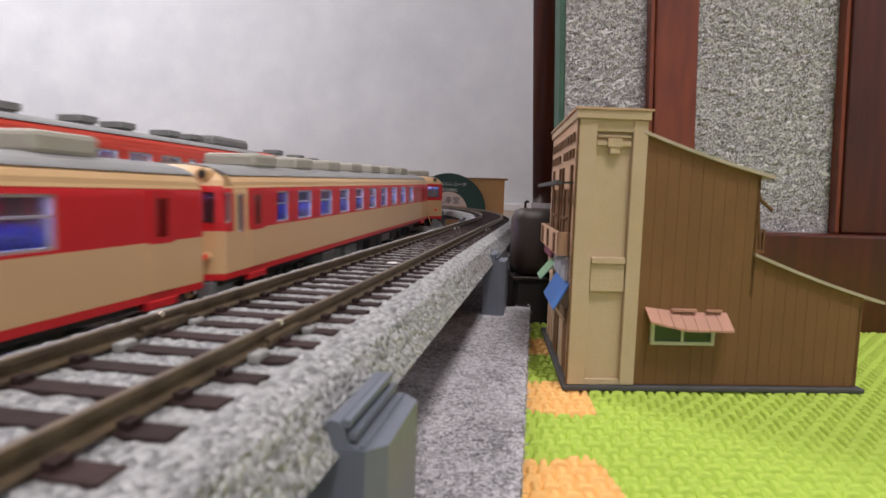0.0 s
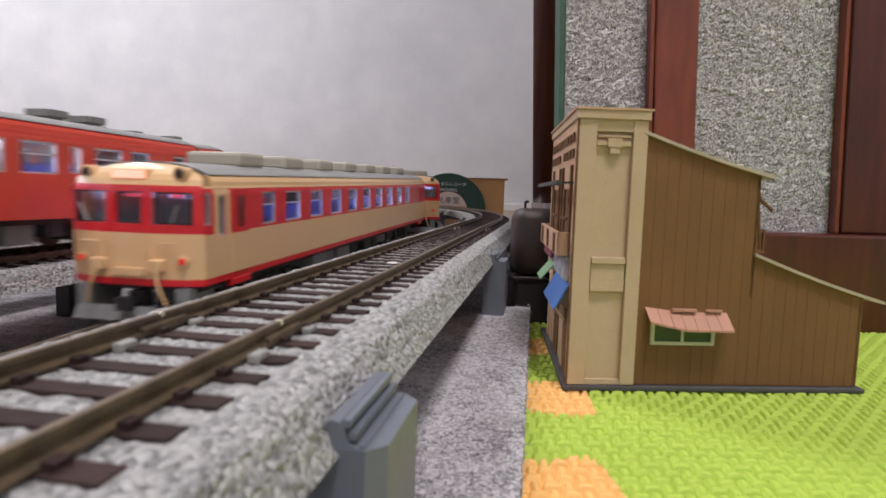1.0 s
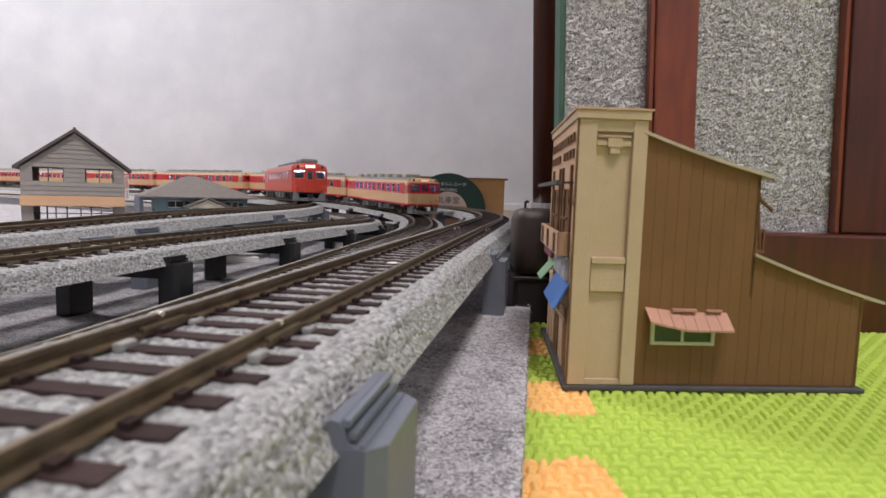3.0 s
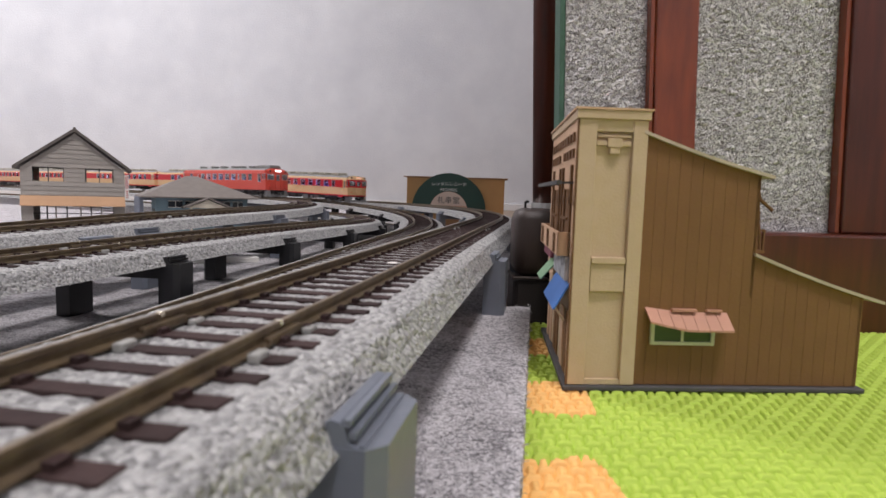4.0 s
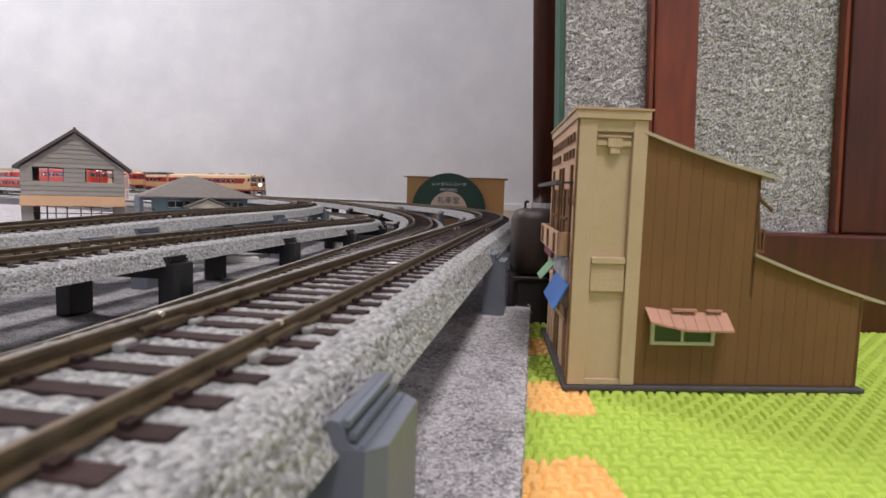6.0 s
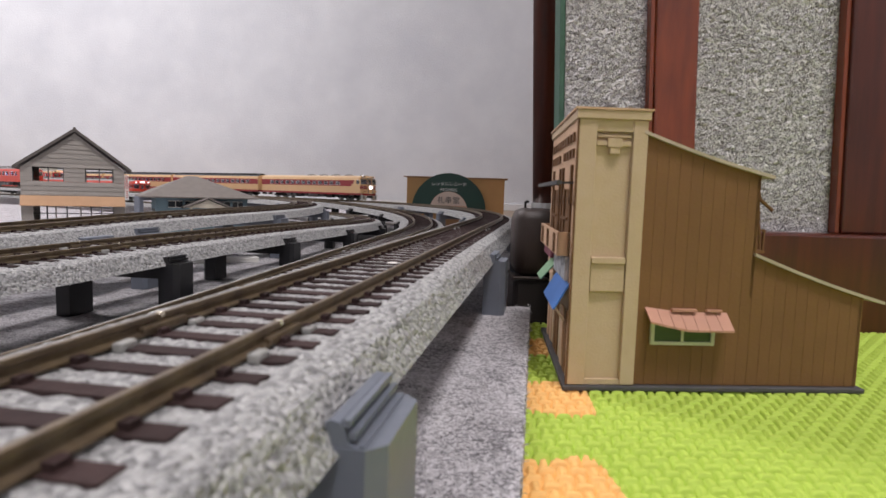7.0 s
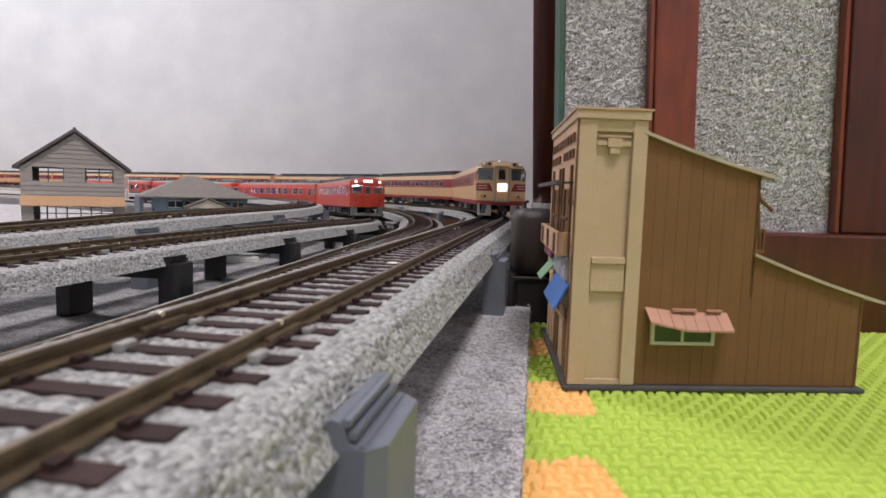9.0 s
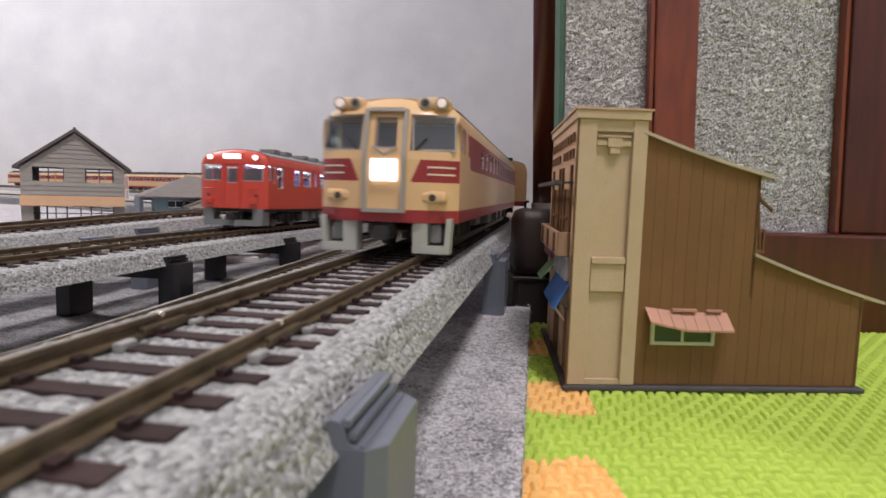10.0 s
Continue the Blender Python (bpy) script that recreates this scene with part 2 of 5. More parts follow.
def loop_material():
    """Needle-felt carpet: pale curled threads over a grey ground."""
    m = material("looped_grey_carpet", (0.6, 0.6, 0.6), 0.95, spec=0.1)
    nt = m.node_tree
    b = nt.nodes["Principled BSDF"]
    geo = nt.nodes.new("ShaderNodeTexCoord")
    ridges = []
    for size, shift, twist in ((370, 0.0, 1.4), (480, 3.7, 2.0), (590, 8.1, 1.2)):
        mp, n = nt.nodes.new("ShaderNodeMapping"), nt.nodes.new("ShaderNodeTexNoise")
        mp.inputs["Location"].default_value = (shift, shift * 2, shift)
        n.inputs["Scale"].default_value, n.inputs["Detail"].default_value, n.inputs["Distortion"].default_value = size, 1.0, twist
        nt.links.new(geo.outputs["Object"], mp.inputs["Vector"])
        nt.links.new(mp.outputs["Vector"], n.inputs["Vector"])
        sub, ab, r = nt.nodes.new("ShaderNodeMath"), nt.nodes.new("ShaderNodeMath"), nt.nodes.new("ShaderNodeMapRange")
        sub.operation, ab.operation = "SUBTRACT", "ABSOLUTE"
        sub.inputs[1].default_value = 0.5
        r.inputs["From Min"].default_value, r.inputs["From Max"].default_value = 0.008, 0.055
        r.inputs["To Min"].default_value, r.inputs["To Max"].default_value = 1.0, 0.0
        nt.links.new(n.outputs["Fac"], sub.inputs[0])
        nt.links.new(sub.outputs["Value"], ab.inputs[0])
        nt.links.new(ab.outputs["Value"], r.inputs["Value"])
        ridges.append(r.outputs["Result"])
    top = ridges[0]
    for other in ridges[1:]:
        mx = nt.nodes.new("ShaderNodeMath")
        mx.operation = "MAXIMUM"
        nt.links.new(top, mx.inputs[0])
        nt.links.new(other, mx.inputs[1])
        top = mx.outputs["Value"]
    ramp = nt.nodes.new("ShaderNodeValToRGB")
    ramp.color_ramp.elements[0].position, ramp.color_ramp.elements[0].color = 0.0, (0.24, 0.23, 0.23, 1)
    ramp.color_ramp.elements[1].position, ramp.color_ramp.elements[1].color = 1.0, (0.84, 0.82, 0.825, 1)
    mid = ramp.color_ramp.elements.new(0.35)
    mid.color = (0.45, 0.44, 0.44, 1)
    nt.links.new(top, ramp.inputs["Fac"])
    nt.links.new(ramp.outputs["Color"], b.inputs["Base Color"])
    k = nt.nodes.new("ShaderNodeBump")
    k.inputs["Strength"].default_value, k.inputs["Distance"].default_value = 0.8, 0.0008
    nt.links.new(top, k.inputs["Height"])
    nt.links.new(k.outputs["Normal"], b.inputs["Normal"])
    return m


FELT = fibre_material("grey_felt", (0.68, 0.66, 0.685), (0.19, 0.184, 0.192), 800, 0.9, lo=0.36, hi=0.60)
LOOP_PANEL = loop_material()
WALLPAPER = material("pale_wallpaper", (0.68, 0.695, 0.72), 0.8, grain=0.22, grain_size=14, second=(0.56, 0.575, 0.61), stain=0.65, stain_size=6, bump=0.35, bump_size=160)
WHITE_WOOD = material("white_baseboard", (0.72, 0.72, 0.72), 0.5, grain=0.1, grain_size=40)
FLOOR_WOOD = wood_material("floor_boards", (0.30, 0.19, 0.10), (0.20, 0.12, 0.06), 0.4, 0.2, (60, 4, 60))
CEILING_WHITE = material("white_ceiling", (0.78, 0.78, 0.76), 0.85, grain=0.1, grain_size=30)
RED_WOOD = wood_material("red_lacquered_wood", (0.220, 0.045, 0.013), (0.135, 0.025, 0.008), 0.28, 0.25, (60, 60, 9))
DARK_AND_SHADED_WOOD = wood_material("dark_and_shaded_lacquered_wood", (0.090, 0.016, 0.006), (0.052, 0.009, 0.0035), 0.32, 0.15)
GREEN_EDGE = material("green_cloth_edge", (0.055, 0.125, 0.085), 0.8, grain=0.3, grain_size=300)
LEATHER = material("dark_brown_leather", (0.030, 0.017, 0.013), 0.5, grain=0.4, grain_size=90, bump=0.3, bump_size=1400)
LEATHER_BLACK = material("black_leather", (0.014, 0.010, 0.010), 0.55, grain=0.4, grain_size=90, bump=0.3, bump_size=1400)
FOAM_GREEN = material("green_foam", (0.42, 0.57, 0.075), 0.75, grain=0.12, grain_size=900, stain=0.10, stain_size=40, bump=0.15, bump_size=2500)
FOAM_ORANGE = material("orange_foam", (0.84, 0.49, 0.16), 0.75, grain=0.12, grain_size=900, stain=0.10, stain_size=40, bump=0.15, bump_size=2500)
PIER_GREY = material("grey_pier_plastic", (0.150, 0.168, 0.205), 0.42, grain=0.25, grain_size=50, bump=0.08, bump_size=700)
PIER_BLACK = material("black_pier_plastic", (0.012, 0.012, 0.014), 0.4, grain=0.2, grain_size=60)
CARD_CREAM = material("cream_card", (0.52, 0.395, 0.265), 0.8, grain=0.2, grain_size=260, stain=0.25, stain_size=60, second=(0.44, 0.32, 0.16), bump=0.25, bump_size=1500)
CARD_PINK = material("pinkish_card", (0.58, 0.38, 0.24), 0.8, grain=0.2, grain_size=260, bump=0.2, bump_size=1500)
CARD_BROWN = material("brown_card_planks", (0.190, 0.092, 0.030), 0.75, grain=0.25, grain_size=120, stain=0.3, stain_size=45, second=(0.145, 0.064, 0.022), bump=0.2, bump_size=1200, per_piece=0.04)
CARD_EDGE = material("dark_card_edge", (0.16, 0.078, 0.03), 0.8, grain=0.3, grain_size=300)
CARD_ROOF = material("pale_card_roof", (0.50, 0.42, 0.32), 0.8, grain=0.3, grain_size=200, stain=0.3, stain_size=60)
CARD_BASE = material("dark_grey_card", (0.075, 0.072, 0.075), 0.75, grain=0.4, grain_size=200)
AWNING_PINK = material("pink_corrugated_card", (0.50, 0.265, 0.185), 0.7, grain=0.2, grain_size=150)
AWNING_BLUE = material("blue_card", (0.045, 0.16, 0.48), 0.6, grain=0.2, grain_size=150)
AWNING_GREEN = material("green_card", (0.20, 0.36, 0.20), 0.65, grain=0.2, grain_size=150)
SIGN_PLUM = material("plum_sign", (0.20, 0.045, 0.075), 0.6, grain=0.2)
SIGN_GREY = material("grey_print", (0.42, 0.43, 0.45), 0.6, grain=0.8, grain_size=260, second=(0.12, 0.12, 0.13))
WINDOW_GREEN = material("dark_green_glass", (0.035, 0.06, 0.035), 0.15, grain=0.3, grain_size=60)
FRAME_PALE = material("pale_window_frame", (0.50, 0.50, 0.34), 0.6, grain=0.2)
CLAPBOARD = material("grey_clapboard", (0.33, 0.305, 0.275), 0.75, grain=0.2, grain_size=150, second=(0.25, 0.23, 0.205), per_piece=0.06)
TILE_GREY = material("grey_brown_roof_plate", (0.115, 0.10, 0.09), 0.7, grain=0.3, grain_size=160)
AWNING_TAN = material("tan_awning", (0.58, 0.35, 0.20), 0.7, grain=0.1, grain_size=120)
BLUE_WALL = material("dull_blue_wall", (0.17, 0.26, 0.30), 0.75, grain=0.2, grain_size=120)
HIP_ROOF = material("taupe_roof", (0.165, 0.145, 0.13), 0.75, grain=0.25, grain_size=160)
PORCH_CREAM = material("cream_porch", (0.62, 0.57, 0.46), 0.7, grain=0.1)
DARK_PANE = material("dark_pane", (0.02, 0.024, 0.03), 0.12, grain=0.2)
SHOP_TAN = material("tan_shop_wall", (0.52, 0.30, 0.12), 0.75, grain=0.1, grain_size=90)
SHOP_BROWN = material("brown_trim_and_shaded_side", (0.27, 0.15, 0.075), 0.75, grain=0.2, grain_size=90)
DISC_GREEN = material("dark_green_disc", (0.012, 0.055, 0.042), 0.45, grain=0.15, grain_size=90)
LABEL_PINK = material("pale_disc_label", (0.72, 0.60, 0.52), 0.6, grain=0.05)
LABEL_PEACH = material("peach_disc_label", (0.62, 0.38, 0.27), 0.6, grain=0.05)
INK_WHITE = material("white_print", (0.86, 0.87, 0.84), 0.6)
INK_BLACK = material("black_print", (0.02, 0.02, 0.02), 0.6)
INK_RED = material("red_print", (0.5, 0.06, 0.05), 0.6)
PAPER = material("white_paper", (0.75, 0.74, 0.70), 0.7, grain=0.1)


def structure(name, bm, mat, label, category):
    return tagged(part(name, bm, mat), label, category, kind="structure")


# ---------------------------------------------------------------- the room
structure("floor", boxes((-2.7, 1.5, -1.7, 2.5, -0.05, -0.014)), FLOOR_WOOD, "brown wooden floor under the layout", "floor")
structure("wall_north", boxes((-2.7, 1.5, 2.4, 2.5, -0.014, 2.4)), WALLPAPER, "pale grey embossed wallpaper on a plain wall", "wall")
structure("wall_south", boxes((-2.7, 1.5, -1.8, -1.7, -0.05, 2.4)), WALLPAPER, "pale grey wallpapered wall", "wall")
structure("wall_west", boxes((-2.8, -2.7, -1.7, 2.4, -0.05, 2.4)), WALLPAPER, "pale grey wallpapered wall", "wall")
structure("wall_east", boxes((1.5, 1.6, -1.7, 2.4, -0.05, 2.4)), WALLPAPER, "pale grey wallpapered wall", "wall")
structure("ceiling", boxes((-2.8, 1.6, -1.8, 2.5, 2.4, 2.45)), CEILING_WHITE, "plain white ceiling", "ceiling")
bm = boxes((-2.7, 1.5, 2.386, 2.399, -0.014, 0.008))
box(bm, -2.7, 1.5, 2.391, 2.399, 0.0082, 0.0125, bevel=0.0015)
structure("baseboard", bm, WHITE_WOOD, "white painted baseboard along the wall", "baseboard")


# ---------------------------------------------------------------- felt and foam mats
def felt_sheet():
    """The grey felt under the tracks, on a low board, with a cut corner and a frayed edge."""
    rnd = random.Random(4)
    edge = [(-0.006, -0.06), (0.0123, 0.0828), (0.0192, 0.1277), (0.0271, 0.180), (0.0358, 0.2365), (0.0265, 0.2315), (0.0172, 0.2280), (0.030, 0.30), (0.075, 0.46),
            (0.10, 0.62), (0.06, 0.80), (-0.08, 1.02), (-0.32, 1.30), (-1.2, 1.90), (-2.68, 2.3)]
    pts = []
    for (x0, y0), (x1, y1) in zip(edge, edge[1:]):
        n = max(1, int(math.hypot(x1 - x0, y1 - y0) / 0.0012)) if y1 < 0.3 else 12
        for i in range(n):
            j = 0.00035 if y1 < 0.3 else 0
            pts.append((x0 + (x1 - x0) * i / n + rnd.uniform(-j, j), y0 + (y1 - y0) * i / n + rnd.uniform(-j, j)))
    near = [p for p in pts if p[1] < 0.232 or (p[1] < 0.30 and p[0] < 0.030)]
    inner = [spot(1, -0.62 + 0.05 * k, -0.0300)[0] for k in range(9)]
    root = thing("felt_strip", "speckled grey felt strip beside the outer track", "felt")
    bm = bmesh.new()
    prism(bm, near + [(v.x, v.y) for v in inner[::-1]], 0.0004, 0.004, "z")
    part("felt", bm, FELT, root)
    bm = bmesh.new()
    prism(bm, [(v.x + 0.001, v.y) for v in inner] + [(v.x + 0.022, v.y) for v in inner[::-1]], -0.0042, 0.0003, "z")
    part("backing_board", bm, FELT, root)
    sheet = thing("felt_sheet", "speckled grey felt sheet under the tracks", "felt")
    bm = bmesh.new()
    prism(bm, [(-2.68, -1.4), (-0.09, -1.4), (-0.09, -0.06), (-0.04, 0.1), (-0.012, 0.226)] + [p for p in pts if p[1] >= 0.30] + [(-2.68, 2.3)], -0.0078, -0.0042, "z")
    part("felt", bm, FELT, sheet)
    bm = bmesh.new()
    for x, y in pts:
        if 0.03 < y < 0.24:
            for _ in range(3):
                p = Vector((x - 0.0003 + rnd.uniform(-0.0006, 0.0004), y + rnd.uniform(-0.0006, 0.0006), rnd.uniform(0.001, 0.0041)))
                q = p + Vector((rnd.uniform(-0.0004, 0.0013), rnd.uniform(-0.001, 0.001), rnd.uniform(-0.0004, 0.0009)))
                cyl(bm, p, q, 0.00008, 3, 0.00003)
    tagged(part("frayed_edge", bm, FELT, root, "loose grey felt fibres"), kind="stuff")
    board = tagged(part("layout_board", boxes((-2.68, -0.02, -1.4, 2.1, -0.0138, -0.0080)), FELT), "low board under the felt sheet", "board")
    return root


felt_sheet()


def tongue_field(x, y):
    """Above zero on the orange mat with its round-headed tongues, below zero off it; about a distance."""
    best = 0.006 - x
    for y0, y1, reach in ((0.1780, 0.1980, 0.0385), (0.1285, 0.1530, 0.0378), (0.0820, 0.1082, 0.0322), (0.0380, 0.0600, 0.0300)):
        c, h = (y0 + y1) / 2, (y1 - y0) / 2
        w = h * (0.74 + 0.26 * np.clip((x - 0.016) / 0.014, 0, 1))
        side, end = w - np.abs(y - c), reach - 0.0012 * ((y - c) / h + 1) - x if y0 < 0.12 else reach + 0.0010 * ((y - c) / h - 1) - x
        r = 0.0026
        corner = r - np.hypot(np.maximum(0, r - side), np.maximum(0, r - end))
        best = np.maximum(best, np.minimum(np.minimum(side, end), corner))
    return best


def foam_mats():
    """Two interlocking foam mats with a basket-weave relief."""
    step, cell, row = 0.0003, 0.0028, 0.0029
    xs, ys = np.arange(-0.004, 0.2005, step), np.arange(0.02, 0.2232, step)
    gx, gy = np.meshgrid(xs, ys, indexing="ij")
    # draw the grid's points near the cut between the mats on to it
    e = 0.00005
    f = tongue_field(gx, gy)
    fx, fy = (tongue_field(gx + e, gy) - f) / e, (tongue_field(gx, gy + e) - f) / e
    g = np.maximum(0.25, fx * fx + fy * fy)
    near = np.abs(f) < 0.55 * step
    gx, gy = gx - np.where(near, f * fx / g, 0), gy - np.where(near, f * fy / g, 0)

    def strand(dx, dy, length, width):
        """A pillow: one woven strand."""
        flat = np.clip(1 - np.abs(dx / length) ** 9, 0, 1) * np.clip(1 - np.abs(dy / width) ** 8, 0, 1)
        return flat * (1 - 0.20 * (dx / length) ** 2)
    ci, cj = np.round(gx / cell), np.round(gy / row)
    h = np.zeros_like(gx)
    for di in (-1, 0, 1):
        for dj in (-1, 0, 1):
            i, j = ci + di, cj + dj
            dx, dy = gx - i * cell, gy - j * row
            lying = (i + j) % 2 == 0
            h = np.maximum(h, np.where(lying, strand(dx, dy, 0.00186, 0.00085), 0.92 * strand(dy, dx, 0.00180, 0.00080)))
    z = -0.0019 + 0.0019 * h
    z = np.where(near, np.minimum(z, -0.0007), z)
    mx, my = np.meshgrid(xs[:-1] + step / 2, ys[:-1] + step / 2, indexing="ij")
    orange = tongue_field(mx, my) > 0
    ny = len(ys)
    verts = np.stack([gx, gy, z], -1).reshape(-1, 3)
    cells = [(a, b) for a in range(len(xs) - 1) for b in range(ny - 1)]
    for flag, mat, label, name in ((False, FOAM_GREEN, "lime green foam play mat with woven relief", "foam_mat"), (True, FOAM_ORANGE, "orange foam play mat with jigsaw tongues", "foam_mat")):
        faces = [(a * ny + b, (a + 1) * ny + b, (a + 1) * ny + b + 1, a * ny + b + 1) for a, b in cells if bool(orange[a, b]) == flag]
        used = sorted({k for f in faces for k in f})
        index = {k: n for n, k in enumerate(used)}
        me = bpy.data.meshes.new("relief")
        me.from_pydata(verts[used].tolist(), [], [tuple(index[k] for k in f) for f in faces])
        me.materials.append(mat)
        me.shade_smooth()
        root = thing(name, label, "play mat", "foam play mats")
        ob = new("relief", me)
        ob.parent = root
        slab = ((0.2, 0.32, -0.10, 0.2232, -0.0138, -0.0003), (0.03, 0.2, -0.10, 0.02, -0.0138, -0.0003), (0.01, 0.2, 0.02, 0.2230, -0.0138, -0.0026)) if not flag else ((-0.014, 0.0095, -0.10, 0.2230, -0.0138, -0.0026),)
        part("slab", boxes(*slab), mat, root)


foam_mats()


# ---------------------------------------------------------------- tracks and piers
def rail_profile(c):
    return [(c - 0.0010, -0.0022), (c + 0.0010, -0.0022), (c + 0.0010, -0.0019), (c + 0.00022, -0.0016), (c + 0.00022, -0.0009), (c + 0.00045, -0.0007),
            (c + 0.00045, -0.0001), (c + 0.00032, 0), (c - 0.00032, 0), (c - 0.00045, -0.0001), (c - 0.00045, -0.0007), (c - 0.00022, -0.0009), (c - 0.00022, -0.0016), (c - 0.0010, -0.0019)]


PITCH = 0.0069


def track_frame(track, s, side=0.0, up=0.0):
    p, ahead, out = spot(track, s, side, up)
    return Matrix.Translation(p) @ Matrix((out, ahead, Vector((0, 0, 1)))).transposed().to_4x4()


def railway(track, near, fine, label):
    root = thing("railway_track", label, "railway track", "model railway tracks")
    bm = bmesh.new()
    outline = [(-0.0225, -0.0085), (-0.0190, -0.0034), (-0.0165, -0.0026), (0.0165, -0.0026), (0.0190, -0.0034), (0.0225, -0.0085)]
    sweep(bm, track, [s for s in S_LIST if s <= fine[0] + 1e-6] + [fine[0]] if fine else S_LIST, outline) if fine else sweep(bm, track, S_LIST, outline)
    if fine:
        sweep(bm, track, [fine[1]] + [s for s in S_LIST if s > fine[1] + 1e-6], outline)
        dense = []
        for (u0, w0), (u1, w1) in zip(outline, outline[1:]):
            n = max(1, round(math.hypot(u1 - u0, w1 - w0) / 0.0009))
            dense += [(u0 + (u1 - u0) * i / n, w0 + (w1 - w0) * i / n) for i in range(n)]
        dense.append(outline[-1])
        rings = []
        n = int((fine[1] - fine[0]) / 0.0010)
        for k in range(n + 1):
            s = fine[0] + (fine[1] - fine[0]) * k / n
            p, ahead, out = spot(track, s)
            ring = []
            for i, (u, w) in enumerate(dense):
                d = 0 if i in (0, len(dense) - 1) else noise.noise(Vector((s * 900, u * 900, w * 900))) * 0.00042 + noise.noise(Vector((s * 1900, u * 1900, 7))) * 0.0002
                if -0.0165 < u < 0.0165 and d > 0.0001:
                    d = 0.0001
                ring.append(bm.verts.new(p + out * (u + d * (1 if u > 0.0185 else -1 if u < -0.0185 else 0)) + Vector((0, 0, w + d))))
            rings.append(ring)
        for a, b in zip(rings, rings[1:]):
            for i in range(len(dense) - 1):
                bm.faces.new((a[i], a[i + 1], b[i + 1], b[i]))
    part("roadbed", bm, BALLAST, root, "moulded grey ballast roadbed")
    for side in (-1, 1):
        bm = bmesh.new()
        sweep(bm, track, S_LIST, rail_profile(side * GAUGE / 2))
        part("rail", bm, RAIL, root, "brown weathered metal rail")
    # sleepers: single ones where they are near, the rest in one
    bm = bmesh.new()
    box(bm, -0.0138, 0.0138, -0.0014, 0.0014, -0.0040, -0.0023)
    for sx in (-1, 1):
        for k in (-1, 1):
            c = sx * GAUGE / 2 + k * 0.0014
            box(bm, c - 0.0005, c + 0.0005, -0.0008, 0.0008, -0.0024, -0.0016)
    single = mesh_from("sleeper", bm, SLEEPER)
    bm = bmesh.new()
    k = round(-0.5 / PITCH)
    while k * PITCH < 1.9:
        s = k * PITCH
        m = track_frame(track, s)
        if near[0] <= s <= near[1]:
            ob = new("sleeper", single)
            ob.parent, ob.matrix_basis = root, m
        elif s < 1.6:
            vs = box(bm, -0.0138, 0.0138, -0.0014, 0.0014, -0.0040, -0.0023)
            for v in vs:
                v.co = m @ v.co
        k += 1
    tagged(part("sleepers", bm, SLEEPER, root, "dark brown plastic sleepers"), kind="stuff")
    joints = (-0.3505, -0.105, 0.141, 0.387, 0.633) if track != 3 else (-0.228, 0.018, 0.264, 0.51)
    for s in joints:
        for side in (-1, 1):
            if s < 0:
                # the plastic claw and the painted glint at a joint between two lengths of track
                bm = boxes((0.0010, 0.0025, -0.0102, -0.0074, -0.0027, -0.0015), bevel=0.0003)
                box(bm, 0.0012, 0.0026, 0.0040, 0.0064, -0.0027, -0.0017, bevel=0.0003)
                bm.transform(track_frame(track, s, side * GAUGE / 2))
                part("joint_claw", bm, CLAW_GREY, root, "pale grey plastic joint claw")
                # small bright metal block in place of the glint on the joint
                bm = boxes((-0.00048, 0.00048, -0.0005, 0.0005, -0.0006, 0.00012), bevel=0.0001)
                bm.transform(track_frame(track, s, side * GAUGE / 2))
                part("rail_end", bm, RAIL_GLINT, root, "bright painted glint at a rail joint")
            m = track_frame(track, s, side * GAUGE / 2)
            bm = boxes((-0.0012, 0.0012, -0.0045, 0.0045, -0.0022, -0.0010), bevel=0.0003)
            bm.transform(m)
            part("rail_joiner", bm, RAIL, root)
    return root


railway(1, (-0.42, 0.30), (-0.45, 0.06), "grey ballasted track with brown rails on piers, beside the shop")
railway(2, (-0.10, 0.42), None, "grey ballasted track with brown rails climbing round the curve")
railway(3, (-0.38, 0.20), (-0.42, 0.0), "grey ballasted track with brown rails on black piers")
railway(4, (-0.38, 0.20), None, "grey ballasted inner track with brown rails on grey piers")


